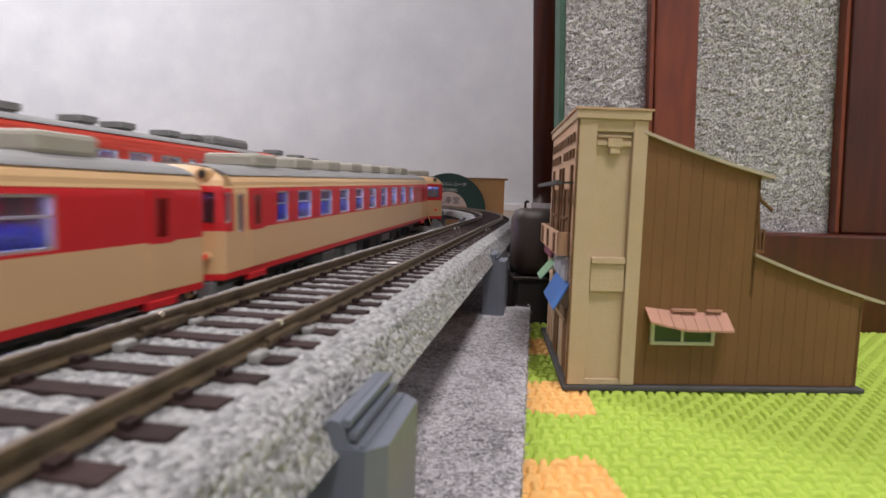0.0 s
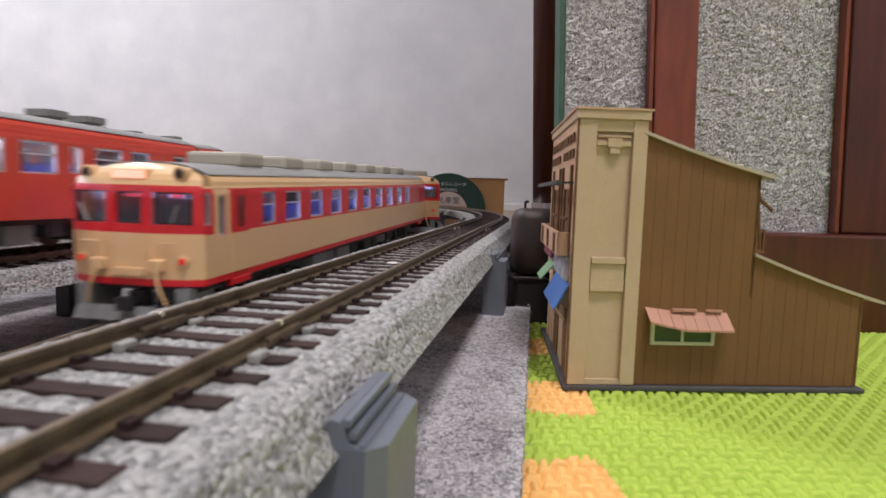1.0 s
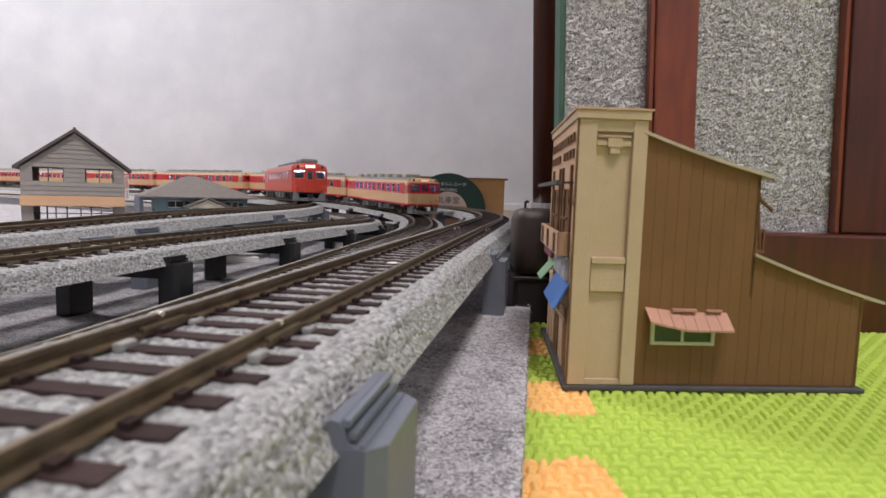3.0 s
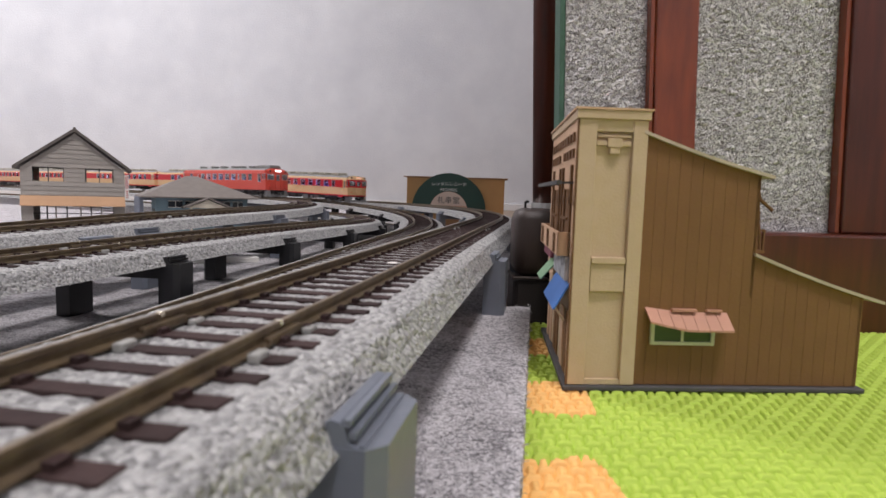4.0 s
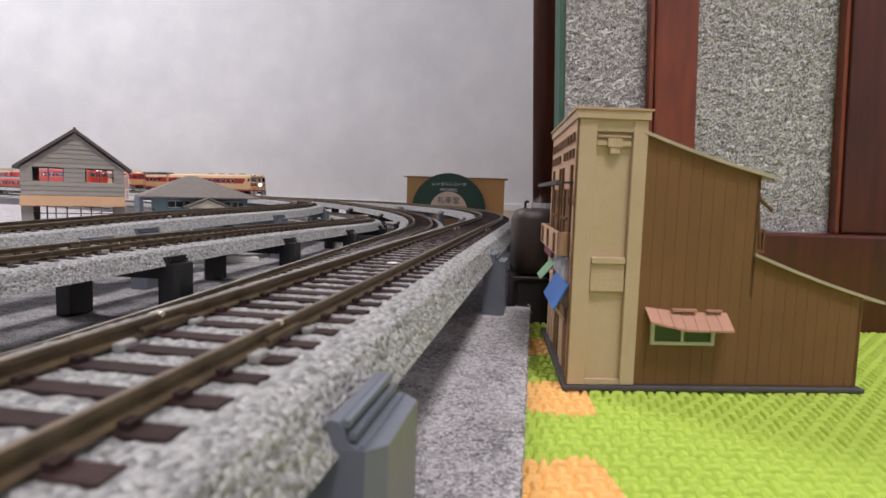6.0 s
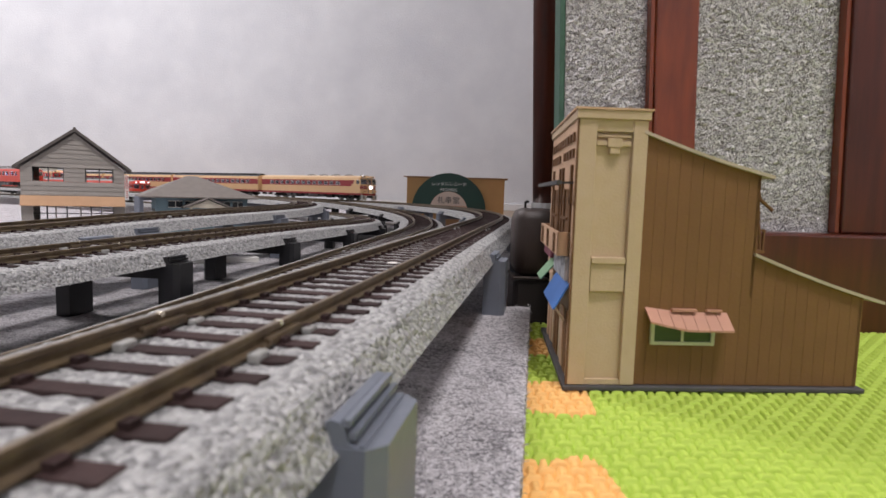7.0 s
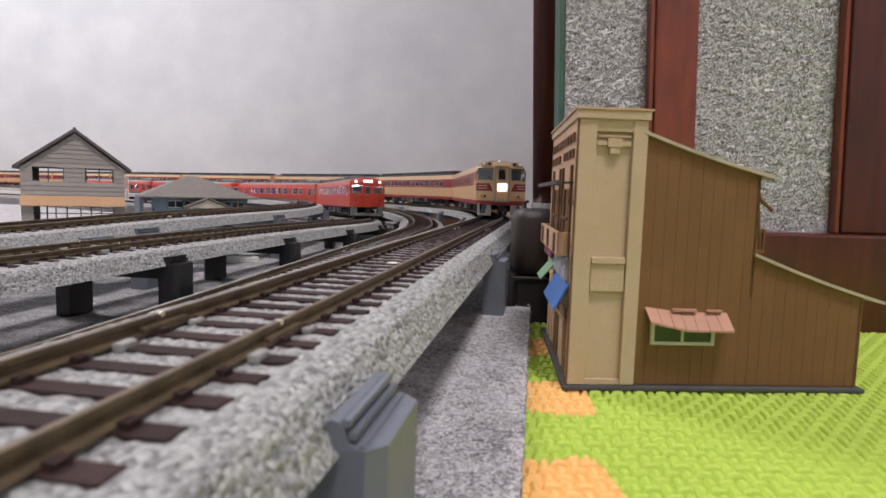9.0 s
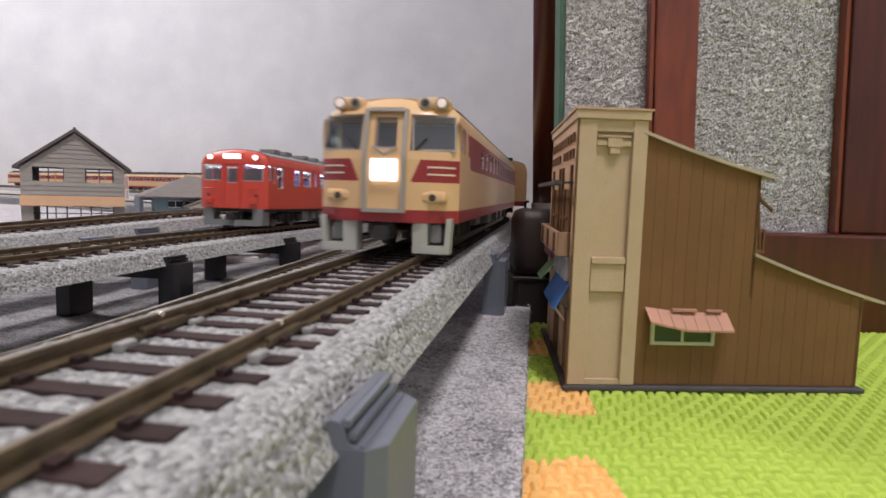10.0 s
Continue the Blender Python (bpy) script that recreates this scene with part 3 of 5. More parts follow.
def pier(track, s, mat, label):
    """A trestle under a track: a cross beam and two legs with ribbed clips outside the roadbed."""
    top = spot(track, s)[0].z - 0.0085
    if top < 0.0:
        return
    d = 0.0082 if mat is PIER_GREY else 0.0060
    foot = 0.0041 if track == 1 and s < -0.2 else -0.0040
    root = thing("pier", label, "pier", "track piers", track_frame(track, s))
    zt = top - spot(track, s)[0].z
    zf = foot - spot(track, s)[0].z
    part("cross_beam", boxes((-0.0215, 0.0215, -0.0035, 0.0035, max(zf + 0.0005, zt - 0.0055), zt - 0.0001), bevel=0.0003), mat, root)
    for sx in (-1, 1):
        h = -0.0008
        bm = bmesh.new()
        a, b = sorted((sx * 0.0190, sx * 0.0268))
        c = d - 0.0018
        prism(bm, [(a, -d), (b - 0.0018, -d), (b, -c), (b, c), (b - 0.0018, d), (a, d)] if sx > 0 else
              [(a + 0.0018, -d), (b, -d), (b, d), (a + 0.0018, d), (a, c), (a, -c)], zf, zt - h, "z")
        part("leg", bm, mat, root)
        bm = bmesh.new()
        q = [(0.0200, zt - h - 0.0003), (0.0250, zt - h - 0.0003), (0.0240, zt + 0.0009), (0.0232, zt + 0.0012), (0.0229, zt + 0.0024), (0.0224, zt + 0.0032), (0.0215, zt + 0.0034), (0.0209, zt + 0.0030), (0.0215, zt + 0.0016), (0.0206, zt + 0.0010)]
        prism(bm, [(sx * u, w) for u, w in q], -d + 0.0002, d - 0.0002, "y")
        clip = part("clip", bm, mat, root)
        for k, (u, w) in enumerate(((0.0246, -0.0002), (0.0237, 0.0010), (0.0231, 0.0022))):
            a, b = sorted((sx * (u - 0.0004), sx * (u + 0.0003)))
            part("rib", boxes((a, b, -d + 0.0004, d - 0.0004, zt + w + 0.0005, zt + w + 0.0012)), mat, clip)


for i in range(9):
    pier(1, -0.3595 + 0.1624 * i, PIER_GREY, "slate grey plastic pier under the outer track")
    pier(2, -0.20 + 0.13 * i, PIER_BLACK, "black plastic pier under the climbing track")
for i in range(8):
    pier(3, -0.3172 + 0.102 * i, PIER_BLACK, "black plastic pier under the lower track")
    pier(4, -0.30 + 0.15 * i, PIER_GREY, "slate grey plastic pier under the inner track")

# ---------------------------------------------------------------- the card shop beside the track
SHEAR = Matrix(((1.06, 0, 0, 0.0321), (0.060, 1, 0, 0.1453), (0, 0, 1, 0), (0, 0, 0, 1)))


def card_shop():
    shop = thing("shop_building", "cream and brown card model shop on the green mat", "model building")

    def piece(name, rows, mat, label="", bevel=0.0, parent=shop):
        bm = rows if isinstance(rows, bmesh.types.BMesh) else boxes(*rows, bevel=bevel)
        for v in bm.verts:
            v.co.x += v.co.y * (0.105 * min(1.0, max(0.0, 1 - v.co.x / 0.0158)) - 0.03)
        bm.transform(SHEAR)
        return part(name, bm, mat, parent, label)
    piece("base_plate", [(-0.0012, 0.0728, -0.0012, 0.064, -0.0002, 0.0011)], CARD_BASE, "dark grey card base", 0.0003)
    # the tall front block and its panelled side
    piece("front_block", [(0.0006, 0.0150, 0.0008, 0.058, 0.0013, 0.0660)], CARD_CREAM)
    piece("pilaster", [(-0.0001, 0.0040, -0.0007, 0.0012, 0.0013, 0.0668)], CARD_CREAM, bevel=0.0002)
    piece("pilaster", [(0.0124, 0.0158, -0.0007, 0.0012, 0.0013, 0.0668)], CARD_CREAM, bevel=0.0002)
    piece("cornice", [(-0.0008, 0.0162, -0.0013, 0.0590, 0.0668, 0.0690)], CARD_CREAM, bevel=0.0002)
    piece("cornice_lid", [(-0.0012, 0.0166, -0.0016, 0.0595, 0.0690, 0.0695)], CARD_PINK, "pinkish card lid")
    piece("panel_rail", [(0.0040, 0.0124, -0.0004, 0.0012, 0.0640, 0.0668)], CARD_CREAM)
    piece("panel_rail", [(0.0042, 0.0122, -0.0008, 0.0012, 0.0318, 0.0334)], CARD_CREAM, bevel=0.0002)
    piece("panel_rail", [(0.0042, 0.0122, -0.0002, 0.0012, 0.0248, 0.0318)], CARD_CREAM, bevel=0.0002)
    piece("panel_ornament", [(0.0042, 0.0122, -0.0001, 0.001, 0.0606, 0.0618), (0.0042, 0.0122, -0.0001, 0.001, 0.0626, 0.0632), (0.0066, 0.0100, -0.0006, 0.001, 0.0602, 0.0624), (0.0072, 0.0094, -0.0004, 0.001, 0.0586, 0.0602)], CARD_CREAM, bevel=0.0001)
    piece("panel_base", [(0.0040, 0.0124, -0.0003, 0.0012, 0.0013, 0.0026)], CARD_CREAM)
    piece("corner_strip", [(-0.0005, -0.0001, -0.0007, 0.0006, 0.0013, 0.0668)], CARD_EDGE, "brown card edge")
    # street front
    piece("facade", [(-0.0003, 0.0006, 0.0006, 0.058, 0.0225, 0.0668)], CARD_PINK, "pinkish card street front")
    for k in range(9):
        for r in range(2):
            if r == 0 or k != 4:
                piece("dentil", [(-0.0008, 0.0, 0.004 + 0.0058 * k, 0.0068 + 0.0058 * k, 0.0618 - 0.0040 * r, 0.0640 - 0.0040 * r)], CARD_EDGE)
    for v in (0.0050, 0.0230, 0.0295, 0.0475):
        piece("facade_strip", [(-0.0009, -0.0003, v, v + 0.0022, 0.0330, 0.0560)], CARD_EDGE)
    for v in (0.0085, 0.0335):
        w = piece("upper_window", [(-0.0008, -0.0003, v, v + 0.012, 0.0345, 0.0500)], CARD_BROWN, "dark wooden upper window")
        piece("glazing_bar", [(-0.0012, -0.0008, v + 0.0055, v + 0.0065, 0.0345, 0.0500)], CARD_EDGE, parent=w)
        piece("glazing_bar", [(-0.0012, -0.0008, v, v + 0.012, 0.0420, 0.0427)], CARD_EDGE, parent=w)
    piece("awning_rail", [(-0.0046, -0.0036, 0.001, 0.058, 0.0510, 0.0520)] + [(-0.0046, -0.0003, v, v + 0.001, 0.0512, 0.0518) for v in (0.004, 0.030, 0.055)], CARD_BASE, "thin dark awning rail")
    balcony = piece("balcony", [(-0.0034, -0.0026, 0.005, 0.054, 0.0330, 0.0390), (-0.0034, -0.0003, 0.005, 0.0060, 0.0330, 0.0390), (-0.0034, -0.0003, 0.053, 0.054, 0.0330, 0.0390)], CARD_PINK, "pinkish card balcony")
    for v in (0.0100, 0.0125, 0.0270, 0.0300, 0.0440, 0.0470):
        piece("slot", [(-0.0037, -0.0034, v, v + 0.0010, 0.0335, 0.0385)], CARD_EDGE, parent=balcony)
    piece("sign_board", [(-0.0014, -0.0004, 0.004, 0.030, 0.0268, 0.0326)], SIGN_GREY, "grey printed sign board")
    piece("sign_board", [(-0.0020, -0.0010, 0.034, 0.055, 0.0294, 0.0330)], SIGN_PLUM, "plum coloured sign board")
    for v0, v1, mat, label, drop, out, z0 in ((0.0024, 0.0290, AWNING_BLUE, "bright blue slanted awning", 0.0066, -0.0036, 0.0262), (0.0300, 0.0430, AWNING_GREEN, "dull green slanted awning", 0.0056, -0.0046, 0.0290)):
        bm = bmesh.new()
        prism(bm, [(0.0, z0), (out, z0 - drop), (out - 0.0004, z0 - drop), (-0.0004, z0 + 0.0002)], v0, v1, "y")
        piece("awning", bm, mat, label)
    bm = bmesh.new()
    cyl(bm, (-0.0034, 0.0042, 0.0200), (-0.0010, 0.0035, 0.0166), 0.00030, 6)
    piece("awning_stay", bm, CARD_CREAM)
    piece("ground_wall", [(0.0010, 0.0020, 0.0012, 0.058, 0.0013, 0.0225)], CARD_EDGE)
    for v in (0.0025, 0.0090, 0.0155, 0.0270, 0.0330, 0.0440, 0.0520):
        piece("shop_door", [(0.0002, 0.0010, v, v + 0.0045, 0.0013, 0.0180)], CARD_PINK if int(v * 1e4) % 3 else CARD_BROWN)
    # plank-clad rear blocks
    piece("rear_block", [(0.0150, 0.0428, 0.0012, 0.0570, 0.0013, 0.0540)], CARD_EDGE)
    piece("rear_block", [(0.0428, 0.0702, 0.0012, 0.0570, 0.0013, 0.0240)], CARD_EDGE)

    def roof_at(u):
        return 0.0640 - (u - 0.0158) * 0.305 if u < 0.043595 else 0.0352 - (u - 0.0436) * 0.365
    edges = [0.0158 + 0.02779 / 10 * i for i in range(11)] + [0.0436 + 0.02744 / 10 * i for i in range(1, 11)]
    for a, b in zip(edges, edges[1:]):
        bm = bmesh.new()
        eps = 0.00003
        za, zb = roof_at(a + 3e-5), roof_at(b - 3e-5)
        prism(bm, [(a + eps, 0.0013), (b - eps, 0.0013), (b - eps, zb - 0.0004), (a + eps, za - 0.0004)], 0.0003, 0.0012, "y")
        piece("plank", bm, CARD_BROWN)
    for u0, u1, z0, z1 in ((0.0150, 0.0465, 0.0646, 0.0546), (0.0432, 0.0760, 0.0354, 0.0238)):
        bm = bmesh.new()
        n = 6
        top = [(u0 + (u1 - u0) * k / n, z0 + (z1 - z0) * k / n - 0.0006 * sin(pi * k / n)) for k in range(n + 1)]
        prism(bm, top + [(u, z - 0.0008) for u, z in top[::-1]], -0.0008, 0.0600, "y")
        piece("roof", bm, CARD_ROOF, "pale warped card roof sheet")
    for u in (0.0713,):
        piece("rear_wall", [(0.0703, u, 0.0003, 0.0570, 0.0013, 0.0246)], CARD_BROWN)
    piece("upper_rear_wall", [(0.0429, 0.0437, 0.0003, 0.0570, 0.0240, 0.0552)], CARD_BROWN)
    # side window with its little awning
    win = piece("side_window", [(0.0196, 0.0342, -0.0004, 0.0003, 0.0126, 0.0176)], WINDOW_GREEN, "dark green window pane")
    piece("window_frame", [(0.0192, 0.0346, -0.0010, 0.0, 0.0118, 0.0126), (0.0192, 0.0200, -0.0010, 0.0, 0.0126, 0.0180), (0.0338, 0.0346, -0.0010, 0.0, 0.0126, 0.0180), (0.0266, 0.0272, -0.0008, 0.0, 0.0126, 0.0180)], FRAME_PALE, parent=win)
    for k in range(7):
        bm = bmesh.new()
        a, b = 0.0178 + 0.0200 * k / 7, 0.0177 + 0.0200 * (k + 1) / 7
        vs = prism(bm, [(0.0004, 0.0212), (-0.0042, 0.0184), (-0.0042, 0.0179), (0.0004, 0.0206)], a, b, "x")
        for v in vs:
            v.co.z -= 0.0020 * min(1.0, (v.co.x - 0.0178) / 0.009) * (1.0 if v.co.y < 0 else 0.55)
        piece("awning_strip", bm, AWNING_PINK, "faded pink window awning strip")
    piece("awning_top_strip", [(0.0240, 0.0300, -0.0010, 0.0004, 0.0203, 0.0209), (0.0325, 0.0362, -0.0008, 0.0004, 0.0203, 0.0208)], AWNING_PINK)
    # drying platform at the back
    deck = piece("drying_deck", [(0.0437, 0.0478, 0.004, 0.030, 0.0350, 0.0358)], CARD_BROWN, "brown lattice drying deck")
    for v in (0.004, 0.012, 0.020, 0.0292):
        for u in (0.0440, 0.0456, 0.0472):
            piece("baluster", [(u, u + 0.0005, v, v + 0.0005, 0.0358, 0.0408)], CARD_EDGE, parent=deck)
    piece("deck_rail", [(0.0438, 0.0478, 0.004, 0.0047, 0.0406, 0.0411), (0.0438, 0.0478, 0.029, 0.0297, 0.0406, 0.0411)], CARD_BROWN, parent=deck)
    bm = bmesh.new()
    cyl(bm, (0.0466, 0.004, 0.036), (0.0452, 0.004, 0.0500), 0.00035, 6)
    cyl(bm, (0.0440, 0.004, 0.0502), (0.0490, 0.004, 0.0460), 0.00045, 6)
    cyl(bm, (0.0446, 0.004, 0.0512), (0.0458, 0.004, 0.0488), 0.00055, 6)
    piece("drying_pole", bm, CARD_EDGE, "thin brown drying pole")
    return shop


card_shop()


# ---------------------------------------------------------------- houses inside the loop
def lettering(parent, text, size, m, mat, thick=0.0002):
    cu = bpy.data.curves.new("lettering", "FONT")
    cu.body, cu.size, cu.align_x, cu.align_y, cu.extrude = text, size, "CENTER", "CENTER", thick
    cu.materials.append(mat)
    ob = new("lettering", cu)
    ob.parent, ob.matrix_basis = parent, m
    return ob


def turned(house, cx, cy, squeeze, degrees):
    """Set a finished house to its width and turn it on the spot."""
    m = Matrix.Translation((cx, cy, 0)) @ pose(0, 0, 0, 0, 0, degrees) @ Matrix.Diagonal((squeeze, 1, 1, 1)) @ Matrix.Translation((-cx, -cy, 0))
    for ob in house.children_recursive:
        if ob.type == "MESH":
            ob.data.transform(m)
        else:
            ob.matrix_basis = m @ ob.matrix_basis


def clapboard_house():
    x0, x1, y0, y1, zf = -0.440, -0.331, 0.62, 0.70, -0.0040
    ridge_x, eave, ridge = -0.3835, 0.0617, 0.0985
    house = thing("gabled_house", "grey clapboard two-storey gabled model house with open windows", "model building")
    openings = [(-0.428, -0.396, 0.0478, 0.0640), (-0.374, -0.343, 0.0478, 0.0640), (-0.428, -0.343, 0.0075, 0.0225)]
    n = 0
    z = zf
    pitch = 0.00475
    while z < ridge - 0.001:
        t = min(z + pitch, ridge)
        for yy in (y0, y1 - 0.0012):
            if z < eave:
                a, b = x0, x1
            else:
                k = (z - eave) / (ridge - eave)
                a, b = x0 + (ridge_x - x0) * k + 0.0005, x1 + (ridge_x - x1) * k - 0.0005
            spans = [(a, b)]
            for o in openings:
                if z + pitch * 0.5 > o[2] and z + pitch * 0.5 < o[3]:
                    spans = [q for s in spans for q in ((s[0], min(s[1], o[0])), (max(s[0], o[1]), s[1])) if q[1] - q[0] > 0.0005]
            for a, b in spans:
                bm = bmesh.new()
                front = yy == y0
                f0, f1 = (yy - 0.0006, yy + 0.0012) if front else (yy, yy + 0.0018)
                vs = box(bm, a, b, f0, f1, z, t - 0.0001)
                for v in vs:
                    if v.co.z > z + pitch * 0.5:
                        v.co.y += 0.0006 if front and v.co.y < yy else 0
                        if z >= eave:
                            kk = (v.co.z - z) / (ridge - eave)
                            v.co.x += (ridge_x - x0) * kk if v.co.x < (a + b) / 2 else (ridge_x - x1) * kk
                part("clapboard", bm, CLAPBOARD, house)
        z += pitch
    part("side_wall", boxes((x0, x0 + 0.0012, y0 + 0.0012, y1 - 0.0012, zf, eave)), CLAPBOARD, house)
    part("side_wall", boxes((x1 - 0.0012, x1, y0 + 0.0012, y1 - 0.0012, zf, eave)), CLAPBOARD, house)
    part("upper_floor", boxes((x0 + 0.0012, x1 - 0.0012, y0 + 0.0012, y1 - 0.0012, 0.034, 0.0355)), CLAPBOARD, house)
    for o in openings[:2]:
        c = (o[0] + o[1]) / 2
        w = part("window_frame", boxes((o[0], o[1], y0 + 0.0008, y0 + 0.0016, o[2] - 0.0006, o[2] + 0.0003), (o[0], o[0] + 0.0008, y0 + 0.0008, y0 + 0.0016, o[2] + 0.0003, o[3]),
                 (o[1] - 0.0008, o[1], y0 + 0.0008, y0 + 0.0016, o[2] + 0.0003, o[3]), (c - 0.0006, c + 0.0006, y0 + 0.0008, y0 + 0.0016, o[2] + 0.0003, o[3]), (o[0] + 0.0008, o[1] - 0.0008, y0 + 0.0008, y0 + 0.0016, o[3] - 0.0008, o[3])), CARD_BASE, house)
    for k, x in enumerate((-0.4150, -0.4060, -0.3945, -0.3800, -0.3690, -0.3580)):
        part("shop_post", boxes((x, x + 0.0016, y0 + 0.0005, y0 + 0.002, zf, 0.0225)), CLAPBOARD if k % 2 else CARD_BASE, house)
    part("shop_rail", boxes((-0.428, -0.343, y0 + 0.0008, y0 + 0.0016, 0.0150, 0.0158)), CARD_BASE, house)
    bm = bmesh.new()
    prism(bm, [(y0 - 0.0006, 0.0335), (y0 - 0.0065, 0.0238), (y0 - 0.0065, 0.0230), (y0 - 0.0006, 0.0325)], x0 - 0.0006, x1 + 0.0004, "x")
    part("awning", bm, AWNING_TAN, house, "plain tan awning over the shop front")
    for sx, xe, ze in ((-1, -0.4470, 0.0600), (1, -0.3228, 0.0600)):
        bm = bmesh.new()
        prism(bm, [(xe, ze), (ridge_x, ridge + 0.0020), (ridge_x, ridge + 0.0046), (xe, ze + 0.0026)], y0 - 0.004, y1 + 0.004, "y")
        roof = part("roof", bm, TILE_GREY, house, "dark grey-brown roof slope")
        bm = bmesh.new()
        prism(bm, [(xe - sx * 0.0, ze - 0.0006), (ridge_x, ridge + 0.0014), (ridge_x, ridge + 0.0048), (xe, ze + 0.0028)], y0 - 0.0052, y0 - 0.0042, "y")
        part("barge_board", bm, TILE_GREY, roof)
    bm = bmesh.new()
    cyl(bm, (ridge_x, y0 - 0.0055, ridge + 0.0042), (ridge_x, y1 + 0.004, ridge + 0.0042), 0.0016, 10)
    part("ridge_cap", bm, TILE_GREY, house)
    sign = part("hanging_sign", boxes((-0.3308, -0.3262, y0 - 0.0035, y0 - 0.0027, 0.0305, 0.0570), bevel=0.0002), PAPER, house, "white upright sign with red letters")
    for k, ch in enumerate("かえる"):
        lettering(sign, ch, 0.0050, pose(-0.3285, y0 - 0.0038, 0.0540 - 0.0048 * k, 90, 0, 0), INK_RED)
    part("sign_bars", boxes(*[(-0.3300 + 0.0006 * (k % 2), -0.3272, y0 - 0.0038, y0 - 0.0035, 0.0394 - 0.0022 * k, 0.0402 - 0.0022 * k) for k in range(4)]), INK_RED, sign)
    turned(house, -0.386, 0.62, 0.845, 30)


clapboard_house()


def hip_house():
    house = thing("hip_roof_house", "low dull blue model house with a taupe hipped roof", "model building")
    x0, x1, y0, y1, zf, ze = -0.300, -0.199, 0.60, 0.66, -0.0040, 0.0372
    wall = part("wall", boxes((x0, x1, y0, y0 + 0.001, zf, ze), (x0, x1, y1 - 0.001, y1, zf, ze), (x0, x0 + 0.001, y0 + 0.001, y1 - 0.001, zf, ze), (x1 - 0.001, x1, y0 + 0.001, y1 - 0.001, zf, ze)), BLUE_WALL, house)
    for z in (0.0120, 0.0170, 0.0220, 0.0345):
        part("wall_board", boxes((x0 - 0.0003, x1 + 0.0003, y0 - 0.0006, y0, z, z + 0.0006)), BLUE_WALL, house)
    for xa, xb in ((-0.2870, -0.2720), (-0.2690, -0.2560), (-0.2330, -0.2190), (-0.2160, -0.2040)):
        w = part("window", boxes((xa, xb, y0 - 0.0005, y0 + 0.0002, 0.0265, 0.0322)), DARK_PANE, house, "dark narrow window")
        part("window_frame", boxes((xa - 0.0005, xb + 0.0005, y0 - 0.0009, y0, 0.0322, 0.0328), (xa - 0.0005, xb + 0.0005, y0 - 0.0009, y0, 0.0259, 0.0265), ((xa + xb) / 2 - 0.0003, (xa + xb) / 2 + 0.0003, y0 - 0.0008, y0, 0.0265, 0.0322)), PAPER, w)
    part("side_window", boxes((x0 - 0.0005, x0 + 0.0002, 0.612, 0.622, 0.006, 0.024), (x0 - 0.0005, x0 + 0.0002, 0.632, 0.642, 0.006, 0.024)), DARK_PANE, house)
    bm = bmesh.new()
    e = [bm.verts.new(q) for q in ((-0.3170, 0.585, 0.0368), (-0.1880, 0.585, 0.0368), (-0.1880, 0.675, 0.0368), (-0.3170, 0.675, 0.0368))]
    lo = [bm.verts.new((v.co.x, v.co.y, 0.0356)) for v in e]
    r = [bm.verts.new((-0.2630, 0.63, 0.0578)), bm.verts.new((-0.2520, 0.63, 0.0578))]
    for f in ((e[0], e[1], r[1], r[0]), (e[1], e[2], r[1]), (e[2], e[3], r[0], r[1]), (e[3], e[0], r[0]), tuple(lo[::-1]), (lo[0], lo[1], e[1], e[0]), (lo[1], lo[2], e[2], e[1]), (lo[2], lo[3], e[3], e[2]), (lo[3], lo[0], e[0], e[3])):
        bm.faces.new(f)
    part("roof", bm, HIP_ROOF, house, "taupe hipped roof")
    bm = bmesh.new()
    prism(bm, [(-0.2690, 0.0265), (-0.2470, 0.0345), (-0.2250, 0.0265)], 0.5800, 0.6, "y")
    porch = part("porch_gable", bm, PORCH_CREAM, house, "cream porch gable")
    for sx, xe in ((-1, -0.2735), (1, -0.2205)):
        bm = bmesh.new()
        prism(bm, [(xe, 0.0258), (-0.2470, 0.0355), (-0.2470, 0.0370), (xe, 0.0274)], 0.5770, 0.6, "y")
        part("porch_roof", bm, HIP_ROOF, porch)
    for x in (-0.266, -0.229):
        part("porch_post", boxes((x, x + 0.002, 0.581, 0.583, zf, 0.0265)), PORCH_CREAM, house)
    turned(house, -0.244, 0.61, 0.85, 30)


hip_house()


